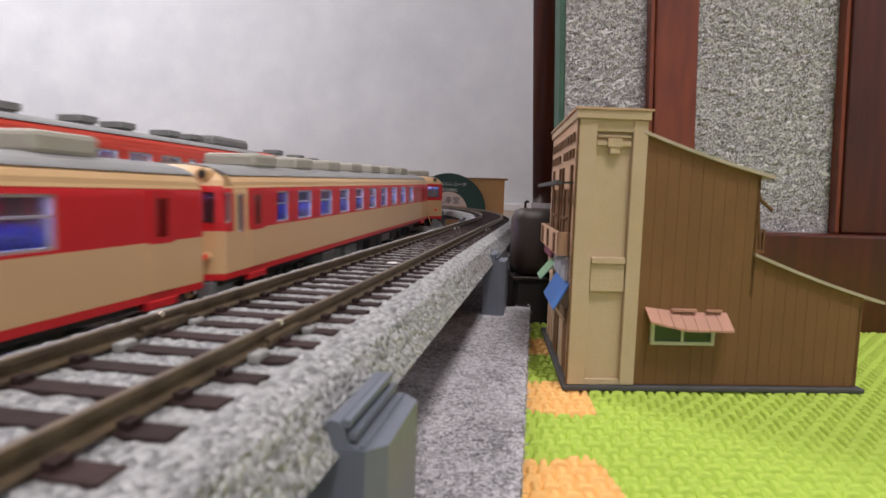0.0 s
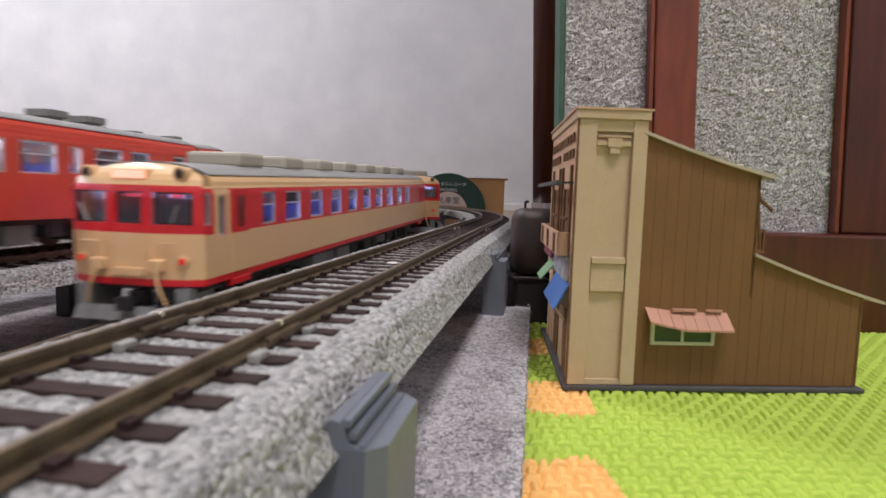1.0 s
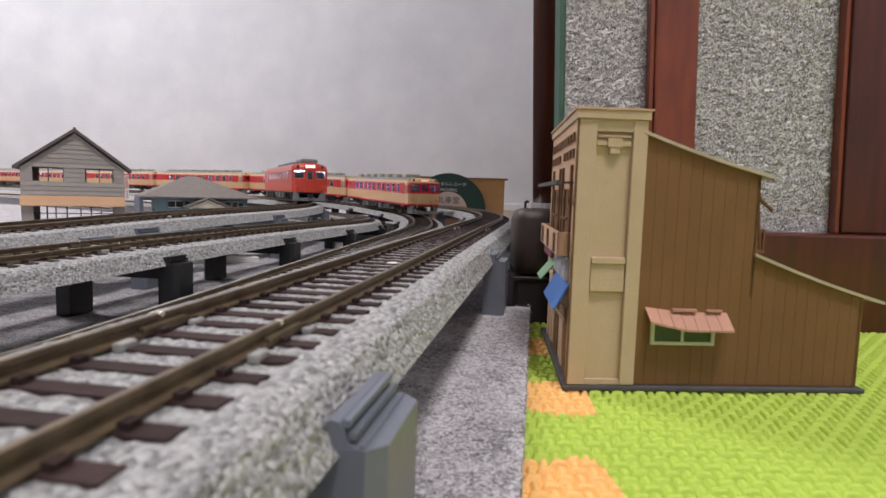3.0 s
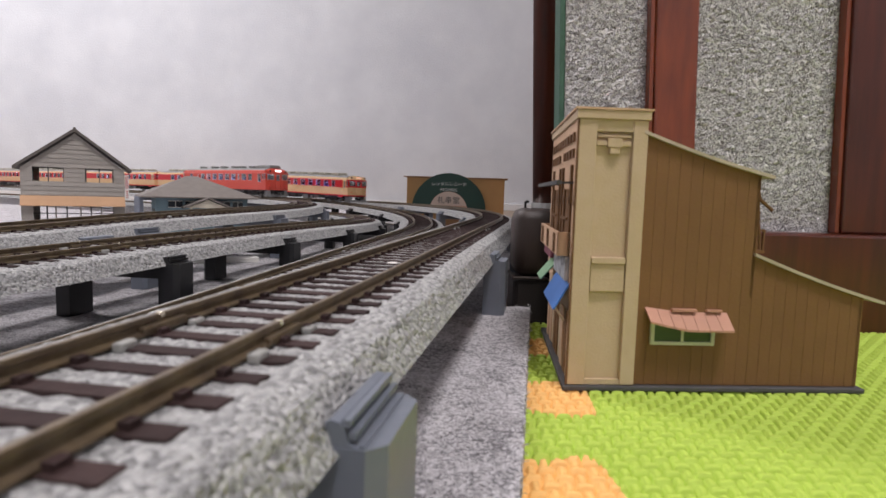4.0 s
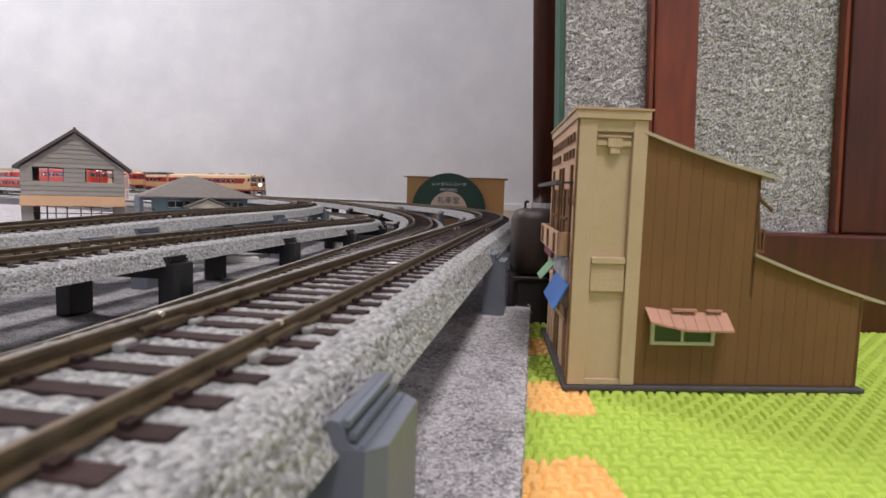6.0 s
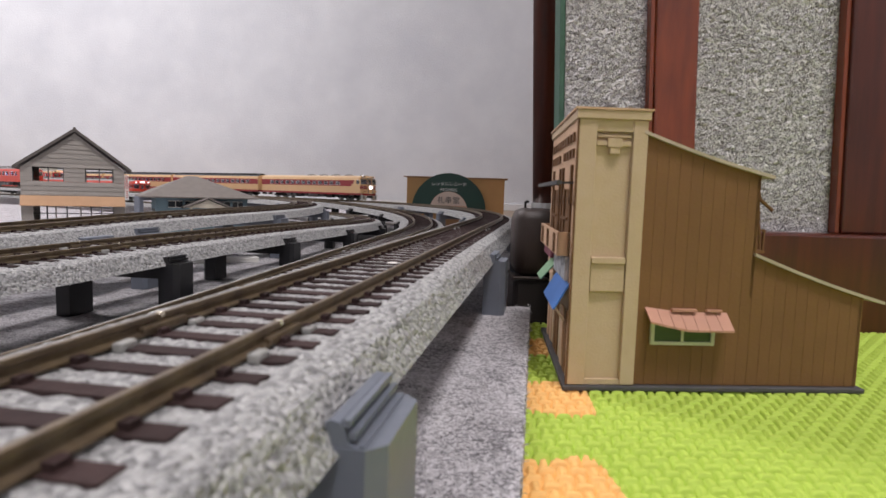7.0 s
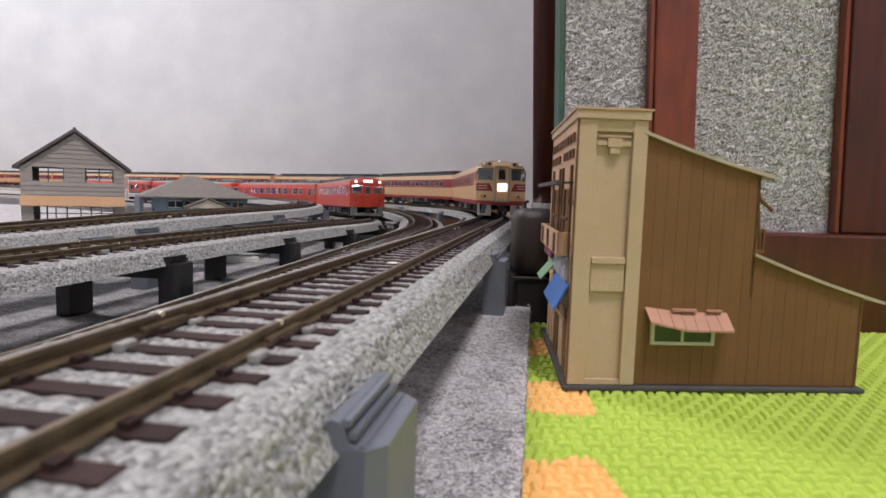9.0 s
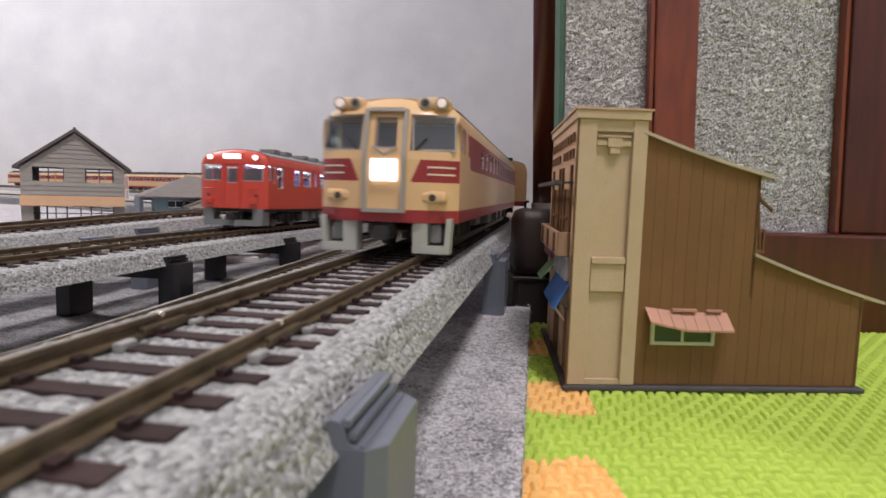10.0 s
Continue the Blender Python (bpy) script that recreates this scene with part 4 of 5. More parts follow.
def record_shop():
    shop = thing("record_shop", "tan model record shop with a green half-disc sign", "model building", at=pose(0.017, 0.965, -0.0138, 0, 0, -5))
    w, top = 0.079, 0.0860
    part("wall", boxes((-w, w, 0, 0.001, 0, top), (-w, w, 0.059, 0.06, 0, top), (-w, -w + 0.001, 0.001, 0.059, 0, top)), SHOP_TAN, shop)
    # side wall coloured darker than the tan front to carry its shade
    part("side_wall", boxes((w - 0.001, w, 0.0011, 0.0589, 0, top)), SHOP_BROWN, shop, "side wall with its shade painted in brown")
    part("roof", boxes((-w - 0.005, w + 0.005, -0.004, 0.064, top, top + 0.0018), bevel=0.0004), SHOP_BROWN, shop)

    def half_disc(r, y0, y1, z0=0.0, cut=None, n=40):
        bm = bmesh.new()
        lo = 0.0 if cut is None else cut
        a0 = math.asin(lo / r)
        prism(bm, [(r * cos(a0 + (pi - 2 * a0) * k / n), 0.034 + r * sin(a0 + (pi - 2 * a0) * k / n)) for k in range(n + 1)], y0, y1, "y")
        return bm
    cx = -0.010
    bm = half_disc(0.0600, -0.0050, -0.0010)
    disc = part("disc_sign", bm, DISC_GREEN, shop, "dark green half-disc sign")
    disc.location.x = cx
    part("disc_label", half_disc(0.0305, -0.0056, -0.0050), LABEL_PEACH, disc, "peach disc label")
    part("disc_label", half_disc(0.0300, -0.0062, -0.0056, cut=0.008), LABEL_PINK, disc, "pale pink disc label")
    lettering(disc, "レンタルレコード", 0.0072, pose(0, -0.0053, 0.0760, 90, 0, 0), INK_WHITE, 0.0003)
    lettering(disc, "RECORDS", 0.0062, pose(0, -0.0053, 0.0670, 90, 0, 0), INK_WHITE, 0.0002)
    lettering(disc, "礼幸堂", 0.0122, pose(0, -0.0066, 0.0500, 90, 0, 0), INK_BLACK, 0.0003)
    part("small_print", boxes(*[(-0.008 + 0.0026 * k, -0.006 + 0.0026 * k, -0.0060, -0.0056, 0.0400, 0.0408) for k in range(6)]), INK_RED, disc)
    part("notice", boxes((0.036, 0.050, -0.0055, -0.0050, 0.0345, 0.0375)), PAPER, disc)
    part("door_opening", boxes((-0.025, 0.025, -0.0008, 0.0, 0.0, 0.030)), SHOP_BROWN, shop)
    part("plinth", boxes((-w, w, -0.0012, 0.0, 0.0, 0.004)), SHOP_BROWN, shop)


record_shop()


# ---------------------------------------------------------------- wooden frame, bag and clutter
def lean(ob, amount):
    """Lean a finished thing sideways with its height."""
    for o in ob.children_recursive:
        for v in o.data.vertices:
            v.co.x -= amount * (v.co.z - 0.075)


def bed_frame():
    frame_ob = thing("wooden_bed_frame", "red lacquered wooden bed end with carpeted panels", "bed frame")
    part("lower_board", rounded_box(0.060, 0.90, 0.2240, 0.2420, -0.0139, 0.0368, 0.0012), DARK_AND_SHADED_WOOD, frame_ob, "dark red lower board")
    for x0, x1, y in ((0.0770, 0.0948, 0.2290), (0.1505, 0.1915, 0.2290), (0.32, 0.36, 0.229), (0.55, 0.6, 0.229)):
        # posts past the first get the darker wood to paint in their shade
        part("post", rounded_box(x0 + 0.0018, x1, y, y + 0.006, 0.0369, 1.95, 0.0009), RED_WOOD if x0 < 0.1 else DARK_AND_SHADED_WOOD, frame_ob)
        bm = bmesh.new()
        box(bm, x0, x0 + 0.0017, y + 0.0014, y + 0.006, 0.0369, 1.95, bevel=0.0003)
        part("post_edge", bm, RED_WOOD, frame_ob)
    # top rail and frame height are out of view, added to shade the wall
    part("top_rail", boxes((0.042, 0.90, 0.226, 0.262, 1.951, 2.01), bevel=0.002), RED_WOOD, frame_ob)
    part("carpet_panel", loop_panel(), LOOP_PANEL, frame_ob, "grey looped carpet panel")
    part("cloth_edge", rounded_box(0.0436, 0.0457, 0.2345, 0.2450, -0.0139, 1.95, 0.0004), GREEN_EDGE, frame_ob, "green cloth edging strip")
    lean(frame_ob, 0.035)
    return frame_ob


def loop_panel():
    """A carpet face with a coarse relief of loops."""
    bm = bmesh.new()
    nx, nz = 150, 120
    x0, x1, z0, z1 = 0.0460, 0.20, 0.02, 0.14
    rows = []
    for i in range(nx + 1):
        x = x0 + (x1 - x0) * i / nx
        col = []
        for k in range(nz + 1):
            z = z0 + (z1 - z0) * k / nz
            d = noise.noise(Vector((x * 700, z * 700, 1.5))) * 0.0006
            col.append(bm.verts.new((x, 0.2352 + d, z)))
        rows.append(col)
    for i in range(nx):
        for k in range(nz):
            bm.faces.new((rows[i][k], rows[i + 1][k], rows[i + 1][k + 1], rows[i][k + 1]))
    # backing, carried up unseen to 1.95 to block the lamp from the wall
    box(bm, 0.0460, 0.90, 0.2364, 0.2450, -0.0139, 1.95)
    return bm


bed_frame()


def round_post():
    root = thing("round_post", "dark red lacquered round wooden post", "post")
    bm = bmesh.new()
    cyl(bm, (0.0585, 0.345, -0.0139), (0.0585, 0.345, 1.6), 0.0086, 28)
    part("shaft", bm, DARK_AND_SHADED_WOOD, root, smooth=True)
    bm = bmesh.new()
    cyl(bm, (0.0585, 0.345, 0.041), (0.0585, 0.345, 0.0440), 0.0094, 28)
    part("collar", bm, SILVER, root, "dull metal collar")
    lean(root, 0.040)
    hook = thing("wire_hook", "small black wire hook beside the post", "hook")
    bm = bmesh.new()
    cyl(bm, (0.0470, 0.345, -0.0139), (0.0470, 0.345, 0.0445), 0.0007, 8)
    cyl(bm, (0.0470, 0.345, 0.0445), (0.0490, 0.345, 0.0445), 0.0007, 8)
    part("wire", bm, BLACK, hook)


round_post()


def leather_bag():
    bag = thing("leather_bag", "dark brown leather bag with piped seam", "bag")
    bm = rounded_box(0.0302, 0.0560, 0.2470, 0.2700, 0.0140, 0.0425, 0.0045)
    part("upper", bm, LEATHER, bag, smooth=True)
    part("base", rounded_box(0.0300, 0.0560, 0.2466, 0.2700, -0.0139, 0.0132, 0.0020), LEATHER_BLACK, bag, "black lower half", smooth=False)
    bm = bmesh.new()
    for a, b in (((0.0300, 0.2462), (0.056, 0.2462)), ((0.0300, 0.2462), (0.0300, 0.268))):
        cyl(bm, (*a, 0.0136), (*b, 0.0136), 0.0007, 8)
    part("piping", bm, LEATHER, bag)


leather_bag()

feeder = thing("track_feeder", "small grey plastic feeder box on the ballast", "feeder", at=track_frame(4, -0.185, 0.0222, -0.0076))
part("case", rounded_box(-0.0020, 0.0030, -0.0085, 0.0085, -0.0010, 0.0014, 0.0005), PIER_GREY, feeder)
chip = thing("plaster_chip", "white plaster chip lying between the rails", "debris", at=track_frame(1, -0.268, 0.0012, -0.0026))
bm = bmesh.new()
bmesh.ops.create_icosphere(bm, subdivisions=2, radius=1)
for v in bm.verts:
    v.co = Vector((v.co.x * 0.0016, v.co.y * 0.0011, max(-0.3, v.co.z) * 0.0005 + 0.0002)) * (1 + 0.2 * noise.noise(v.co * 2))
part("chip", bm, PAPER, chip)
carton = thing("paper_strip", "white paper strip lying under the tracks", "paper", at=pose(-0.172, 0.40, -0.0040, 0, 0, 24))
part("sheet", boxes((-0.045, 0.045, -0.006, 0.006, 0, 0.003)), PAPER, carton)
"""a low tan box under the outer curve"""
carton = thing("small_tan_box", "small tan card box under the outer track", "box", at=pose(-0.008, 0.68, -0.0040, 0, 0, 20))
part("case", rounded_box(-0.012, 0.012, -0.008, 0.008, 0, 0.014, 0.0005), SHOP_TAN, carton)
# housings of the ceiling lamp and of the added second lamp, both out of view
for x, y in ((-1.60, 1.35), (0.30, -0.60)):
    fixture = thing("ceiling_lamp", "round white lamp housing, out of view", "ceiling lamp", "ceiling lamps", at=pose(x, y, 2.30))
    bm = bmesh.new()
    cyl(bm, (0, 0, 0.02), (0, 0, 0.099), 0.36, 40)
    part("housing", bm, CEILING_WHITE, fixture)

# ---------------------------------------------------------------- railcars
HALF, END = 0.0175, 0.134          # half width and half length of a car body


def half_width(z):
    """Half the width of the body at a height over the rail."""
    if z < 0.0325:
        return HALF
    if z < 0.0352:
        return HALF - 0.0006 * ((z - 0.0325) / 0.0027) ** 2
    k = min(1.0, (z - 0.0352) / 0.0056)
    return (HALF - 0.0006) * max(0.0, 1 - k ** 2.4) ** 0.5


def grid_skin(bm, us, vs, place, paint, holes, deep=0.0008):
    """A skin of cells with openings; each opening gets reveals as deep as the wall is thick."""
    us, vs = sorted(set(us)), sorted(set(vs))

    def is_hole(i, j):
        if not (0 <= i < len(us) - 1 and 0 <= j < len(vs) - 1):
            return False
        u, v = (us[i] + us[i + 1]) / 2, (vs[j] + vs[j + 1]) / 2
        return any(h[0] < u < h[1] and h[2] < v < h[3] for h in holes)
    grid = [[bm.verts.new(place(u, v, 0)) for v in vs] for u in us]
    inner = {}

    def deep_vert(i, j):
        if (i, j) not in inner:
            inner[i, j] = bm.verts.new(place(us[i], vs[j], deep))
        return inner[i, j]
    for i in range(len(us) - 1):
        for j in range(len(vs) - 1):
            ring = ((i, j), (i + 1, j), (i + 1, j + 1), (i, j + 1))
            if not is_hole(i, j):
                f = bm.faces.new([grid[a][b] for a, b in ring])
                f.material_index = paint((us[i] + us[i + 1]) / 2, (vs[j] + vs[j + 1]) / 2)
                continue
            for k, (di, dj) in enumerate(((0, -1), (1, 0), (0, 1), (-1, 0))):
                if not is_hole(i + di, j + dj):
                    (a, b), (c, d) = ring[k], ring[(k + 1) % 4]
                    bm.faces.new((grid[a][b], grid[c][d], deep_vert(c, d), deep_vert(a, b))).material_index = 2


def spread(a, b, step):
    n = max(1, round((b - a) / step))
    return [a + (b - a) * i / n for i in range(n + 1)]


def body_skin(bm, side_windows, side_paint, front, rear, z0):
    """Both sides and both ends. front and rear: dicts of windows, paint, bow and lean."""
    tops = [z0, 0.0122, 0.0325, 0.0338, 0.0352]
    for sx in (1, -1):
        y1, y0 = END - front["bow"], -END + rear["bow"]
        us = spread(y0, y1, 0.02) + [w[k] for w in side_windows for k in (0, 1)] + front.get("cuts", [])
        vs = tops + [w[k] for w in side_windows for k in (2, 3)] + list(front["bands"])
        us = [u for u in us if y0 - 1e-9 <= u <= y1 + 1e-9]
        grid_skin(bm, us, vs, lambda u, v, d, s=sx: (s * (half_width(v) - d), u, v), side_paint, side_windows)
    for sign, end in ((1, front), (-1, rear)):
        rows = tops + [0.0366, 0.0380, 0.0392, 0.0400, 0.0406] + [w[k] for w in end["windows"] for k in (2, 3)] + list(end["bands"])
        cols = spread(-1, 1, 0.125) + [w[k] / HALF for w in end["windows"] for k in (0, 1)] + [c / HALF for c in end.get("columns", [])]

        def place(u, v, d, s=sign, e=end):
            back = e["bow"] * abs(u) ** 3.2 + e["lean"] * max(0.0, v - 0.0255) + e.get("dome", 0.0) * max(0.0, (v - 0.0345) / 0.006) ** 2
            return (u * half_width(v), s * (END - back - d), v)
        grid_skin(bm, cols, rows, place, lambda u, v, e=end: e["paint"](u * HALF, v), [(w[0] / HALF, w[1] / HALF, w[2], w[3]) for w in end["windows"]])
    bmesh.ops.remove_doubles(bm, verts=bm.verts[:], dist=0.00002)


def roof_mesh(front, rear, low=0.0376, high=0.0408):
    """The crown of the roof, or (low 0.0345) the painted curve below it."""
    bm = bmesh.new()
    zs = [low] + [z for z in (0.0352, 0.0362, 0.0372, 0.0382, 0.0391, 0.0398, 0.0403, 0.0406, 0.0408) if low < z]
    ring = [(half_width(z), z) for z in zs[:-1]] + [(0.0, 0.0408)]
    ring = ring + [(-x, z) for x, z in ring[-2::-1]]
    stations = [(-END + rear["bow"] + 0.0004 + rear.get("dome", 0), 1.0), (0.0, 1.0), (END - front["bow"] - 0.0004 - front.get("dome", 0), 1.0)]
    rows = [[bm.verts.new((x * (1.012 if low > 0.036 else 1.004), y, z + (0.0004 if low > 0.036 else 0.0001))) for x, z in ring] for y, _ in stations]
    for a, b in zip(rows, rows[1:]):
        for i in range(len(ring) - 1):
            bm.faces.new((a[i], a[i + 1], b[i + 1], b[i]))
    bm.faces.new(rows[0])
    bm.faces.new(rows[-1][::-1])
    bmesh.ops.recalc_face_normals(bm, faces=bm.faces[:])
    return bm


PANES = {}


def pane(car, x, y, z, size, axis, mat, frame_mat=None):
    """A window: a pane in its metal frame."""
    key = (car.name, round(size[0], 5), round(size[1], 5), axis, mat.name)
    if key not in PANES:
        bm = bmesh.new()
        a, b, t = size[0] / 2, size[1] / 2, 0.00015
        box(bm, *((-t, t, -a, a) if axis == "x" else (-a, a, -t, t)), -b, b)
        fr = bmesh.new()
        w, d = (0.00055, 0.00035) if axis == "x" else (0.0004, 0.0002)
        for r in ((-a, a, b - w, b), (-a, a, -b, -b + w), (-a, -a + w, -b + w, b - w), (a - w, a, -b + w, b - w)):
            box(fr, *((-d, d, r[0], r[1]) if axis == "x" else (r[0], r[1], -d, d)), r[2], r[3])
        if axis == "x" and size[0] > 0.007:
            box(fr, -d, d, -a + w, a - w, b * 0.16, b * 0.16 + w * 0.8)
        PANES[key] = (mesh_from("window_pane", bm, mat), mesh_from("window_frame", fr, frame_mat or SILVER))
    win = new("window_pane", PANES[key][0])
    win.parent, win.location = car, (x, y, z)
    win.visible_shadow = False
    fr = new("window_frame", PANES[key][1])
    fr.parent = win
    return win


def bogie(car, y):
    bm = bmesh.new()
    for sx in (-1, 1):
        prism(bm, [(y - 0.0185, 0.0068), (y - 0.0165, 0.0045), (y - 0.006, 0.0045), (y - 0.004, 0.0028), (y + 0.004, 0.0028), (y + 0.006, 0.0045),
                   (y + 0.0165, 0.0045), (y + 0.0185, 0.0068), (y + 0.006, 0.0082), (y - 0.006, 0.0082)], sx * 0.0108, sx * 0.0128, "x")
        for k in (-0.0125, 0.0125):
            box(bm, min(sx * 0.0125, sx * 0.0142), max(sx * 0.0125, sx * 0.0142), y + k - 0.0022, y + k + 0.0022, 0.003, 0.0072)
        for k in (-0.003, 0.003):
            cyl(bm, (sx * 0.0132, y + k, 0.0032), (sx * 0.0132, y + k, 0.0078), 0.0014, 8)
    box(bm, -0.0108, 0.0108, y - 0.004, y + 0.004, 0.005, 0.0095)
    frame_ob = part("bogie", bm, UNDER, car)
    for k in (-0.0125, 0.0125):
        bm = bmesh.new()
        for sx in (-1, 1):
            cyl(bm, (sx * 0.0072, y + k, 0.0054), (sx * 0.0094, y + k, 0.0054), 0.0054, 18)
            cyl(bm, (sx * 0.0066, y + k, 0.0054), (sx * 0.0072, y + k, 0.0054), 0.0061, 18)
        cyl(bm, (-0.009, y + k, 0.0054), (0.009, y + k, 0.0054), 0.001, 8)
        part("wheelset", bm, WHEEL, frame_ob)


def underframe(car, seed, grey):
    rnd = random.Random(seed)
    part("underframe", boxes((-0.0155, 0.0155, -END + 0.004, END - 0.004, 0.0088, 0.0108)), UNDER, car)
    y = -0.062
    while y < 0.058:
        w = rnd.uniform(0.007, 0.016)
        for sx in (-1, 1):
            d = rnd.uniform(0.0, 0.002)
            a, b = sorted((sx * 0.006, sx * (0.0158 - d)))
            part("equipment_box", boxes((a, b, y, y + w, 0.0028 + rnd.uniform(0, 0.002), 0.0092), bevel=0.0004), UNDER_GREY if grey and rnd.random() < 0.65 else UNDER, car)
        y += w + rnd.uniform(0.002, 0.005)
    for k in (-0.086, 0.086):
        bogie(car, k)
    for s in (-1, 1):
        bm = bmesh.new()
        box(bm, -0.002, 0.002, s * (END - 0.004) - 0.002, s * (END - 0.004) + 0.002, 0.0045, 0.0085)
        cyl(bm, (0, s * (END - 0.003), 0.0062), (0, s * (END + 0.0026), 0.0062), 0.0012, 8)
        box(bm, -0.0018, 0.0018, s * (END + 0.0022) - 0.0010, s * (END + 0.0022) + 0.0010, 0.0045, 0.0078)
        part("coupler", bm, UNDER, car)


def cabin(car, seat, strip, ends, bulkhead=0.0345):
    bm = boxes((-0.0155, 0.0155, -END + 0.012, END - 0.014, 0.0125, 0.0135))
    box(bm, -0.0155, 0.0155, -END + 0.0115, -END + 0.0125, 0.0125, 0.0345)
    if ends == 2:
        box(bm, -0.0155, 0.0155, END - 0.0155, END - 0.0145, 0.0125, bulkhead)
    part("cabin_floor", bm, CABIN, car)
    bm = bmesh.new()
    y = -END + 0.024
    while y < END - 0.03:
        for sx in (-1, 1):
            a, b = sorted((sx * 0.0035, sx * 0.0152))
            box(bm, a, b, y, y + 0.0022, 0.0135, 0.0262)
            box(bm, a, b, y + 0.0022, y + 0.0075, 0.0135, 0.0195)
        y += 0.0112
    tagged(part("seats", bm, seat, car, "rows of moulded seats"), kind="stuff")
    part("cabin_ceiling", boxes((-0.0160, 0.0160, -END + 0.0126, END - 0.0156, 0.0345, 0.0349)), WHITE_TRIM, car)
    part("cabin_light", boxes((-0.0050, 0.0050, -END + 0.02, END - 0.022, 0.0339, 0.0344)), strip, car)


def lamp(name, car, x, y, z, r, mat, ring_mat, sign=1, label=""):
    bm = bmesh.new()
    cyl(bm, (x, y - sign * 0.003, z), (x, y + sign * 0.0006, z), r * 1.25, 16)
    housing = part(name, bm, ring_mat, car, label, smooth=False)
    bm = bmesh.new()
    cyl(bm, (x, y + sign * 0.0003, z), (x, y + sign * 0.0009, z), r, 16, r * 0.8)
    part("lens", bm, mat, housing)


def express_car(label):
    """A cream and red express railcar with one driving cab at its +y end."""
    car = thing("railcar", label, "train car", "express train")
    wins = [(a, a + 0.0122, 0.0238, 0.0334) for a in [0.0722 - 0.0203 * i for i in range(9)]] + [(0.0915, 0.1003, 0.0238, 0.0334)]
    wins = wins + [(0.1208, 0.1240, 0.0225, 0.0330), (0.1275, 0.1305, 0.0255, 0.0335)]
    front_w = [(-0.0152, -0.0058, 0.0257, 0.0336), (-0.0034, 0.0034, 0.0257, 0.0336), (0.0058, 0.0152, 0.0257, 0.0336)]

    def side_paint(u, v):
        if v < 0.0122 or (0.0232 < v < 0.0346 and (u < 0.1185 or u > 0.1262)):
            return 1
        return 0

    def end_paint(x, v):
        return 1 if v < 0.0122 or 0.0235 < v < 0.0352 else 0
    front = dict(windows=front_w, paint=end_paint, bow=0.0035, lean=0.05, dome=0.004, bands=(0.0235, 0.0352, 0.0346, 0.0232), cuts=[0.1185, 0.1262])
    rear = dict(windows=[], paint=end_paint, bow=0.0, lean=0.0, bands=(0.0235,))
    bm = bmesh.new()
    body_skin(bm, wins, side_paint, front, rear, 0.0105)
    part("body", bm, [CREAM, SIGNAL_RED, SIGNAL_RED], car)
    part("roof", roof_mesh(front, rear), ROOF_GREY, car, "grey painted roof", smooth=False)
    part("cantrail", roof_mesh(front, rear, 0.0345), CREAM, car)
    for w in wins:
        for sx in (-1, 1):
            pane(car, sx * (HALF - 0.0006), (w[0] + w[1]) / 2, (w[2] + w[3]) / 2, (w[1] - w[0], w[3] - w[2]), "x", GLASS)
    for w in front_w:
        c = (w[0] + w[1]) / 2
        pane(car, c, END - 0.0010 - 0.0035 * abs(c / HALF) ** 3.2 - 0.0002, (w[2] + w[3]) / 2, (w[1] - w[0], w[3] - w[2]), "y", GLASS_DARK, BLACK)
    for sx in (-1, 1):
        for y in (0.1090, -0.1225):
            x0, x1 = sorted((sx * 0.0173, sx * 0.01772))
            door = part("passenger_door", boxes(*[(x0, x1, y + a, y + b, c, d) for a, b, c, d in
                        ((0, 0.0022, 0.0228, 0.0342), (0.0062, 0.0084, 0.0228, 0.0342), (0.0022, 0.0062, 0.0228, 0.0242), (0.0022, 0.0062, 0.0326, 0.0342))]), SIGNAL_RED, car)
            part("door_panel", boxes((x0, x1, y, y + 0.0084, 0.0124, 0.0227)), CREAM, door)
            part("door_pane", boxes((x0, x1 if sx < 0 else x1 - 0.0003, y + 0.0023, y + 0.0061, 0.0243, 0.0325)), GLASS_DARK, door)
            part("door_step", boxes((min(sx * 0.016, sx * 0.0177), max(sx * 0.016, sx * 0.0177), y - 0.001, y + 0.0095, 0.0086, 0.0106), bevel=0.0003), SIGNAL_RED, car)
    for i in range(7):
        y = 0.088 - 0.0320 * i
        part("roof_cooler", rounded_box(-0.0085, 0.0085, y - 0.0082, y + 0.0082, 0.0404, 0.0450, 0.0011), COOLER_BEIGE, car, "beige roof cooling unit")
    for sx in (-1, 1):
        lamp("headlight", car, sx * 0.0122, END - 0.0026, 0.0381, 0.00135, LENS, CREAM)
        lamp("tail_light", car, sx * 0.0132, END - 0.0012, 0.0168, 0.0010, LAMP_RED, CREAM)
        bm = bmesh.new()
        for k in range(6):
            a = k / 5 * pi
            if k:
                cyl(bm, (sx * (0.0068 + 0.0006 * k), END + 0.0014 + 0.0008 * sin(pa), 0.0150 - 0.0018 * (k - 1)), (sx * (0.0074 + 0.0006 * k), END + 0.0014 + 0.0008 * sin(a), 0.0150 - 0.0018 * k), 0.00038, 6)
            pa = a
        part("jumper_hose", bm, CREAM, car, "cream hanging jumper hose")
        part("jumper_box", rounded_box(sx * 0.0075 - 0.0017, sx * 0.0075 + 0.0017, END - 0.001, END + 0.0018, 0.0142, 0.0172, 0.0004), CREAM, car)
    part("destination_sign", rounded_box(-0.0048, 0.0048, END - 0.0062, END - 0.0010, 0.0364, 0.0392, 0.0006), CREAM, car)
    part("sign_glass", boxes((-0.0042, 0.0042, END - 0.0011, END - 0.0007, 0.0368, 0.0388)), LAMP_ORANGE, car, "glowing orange destination sign")
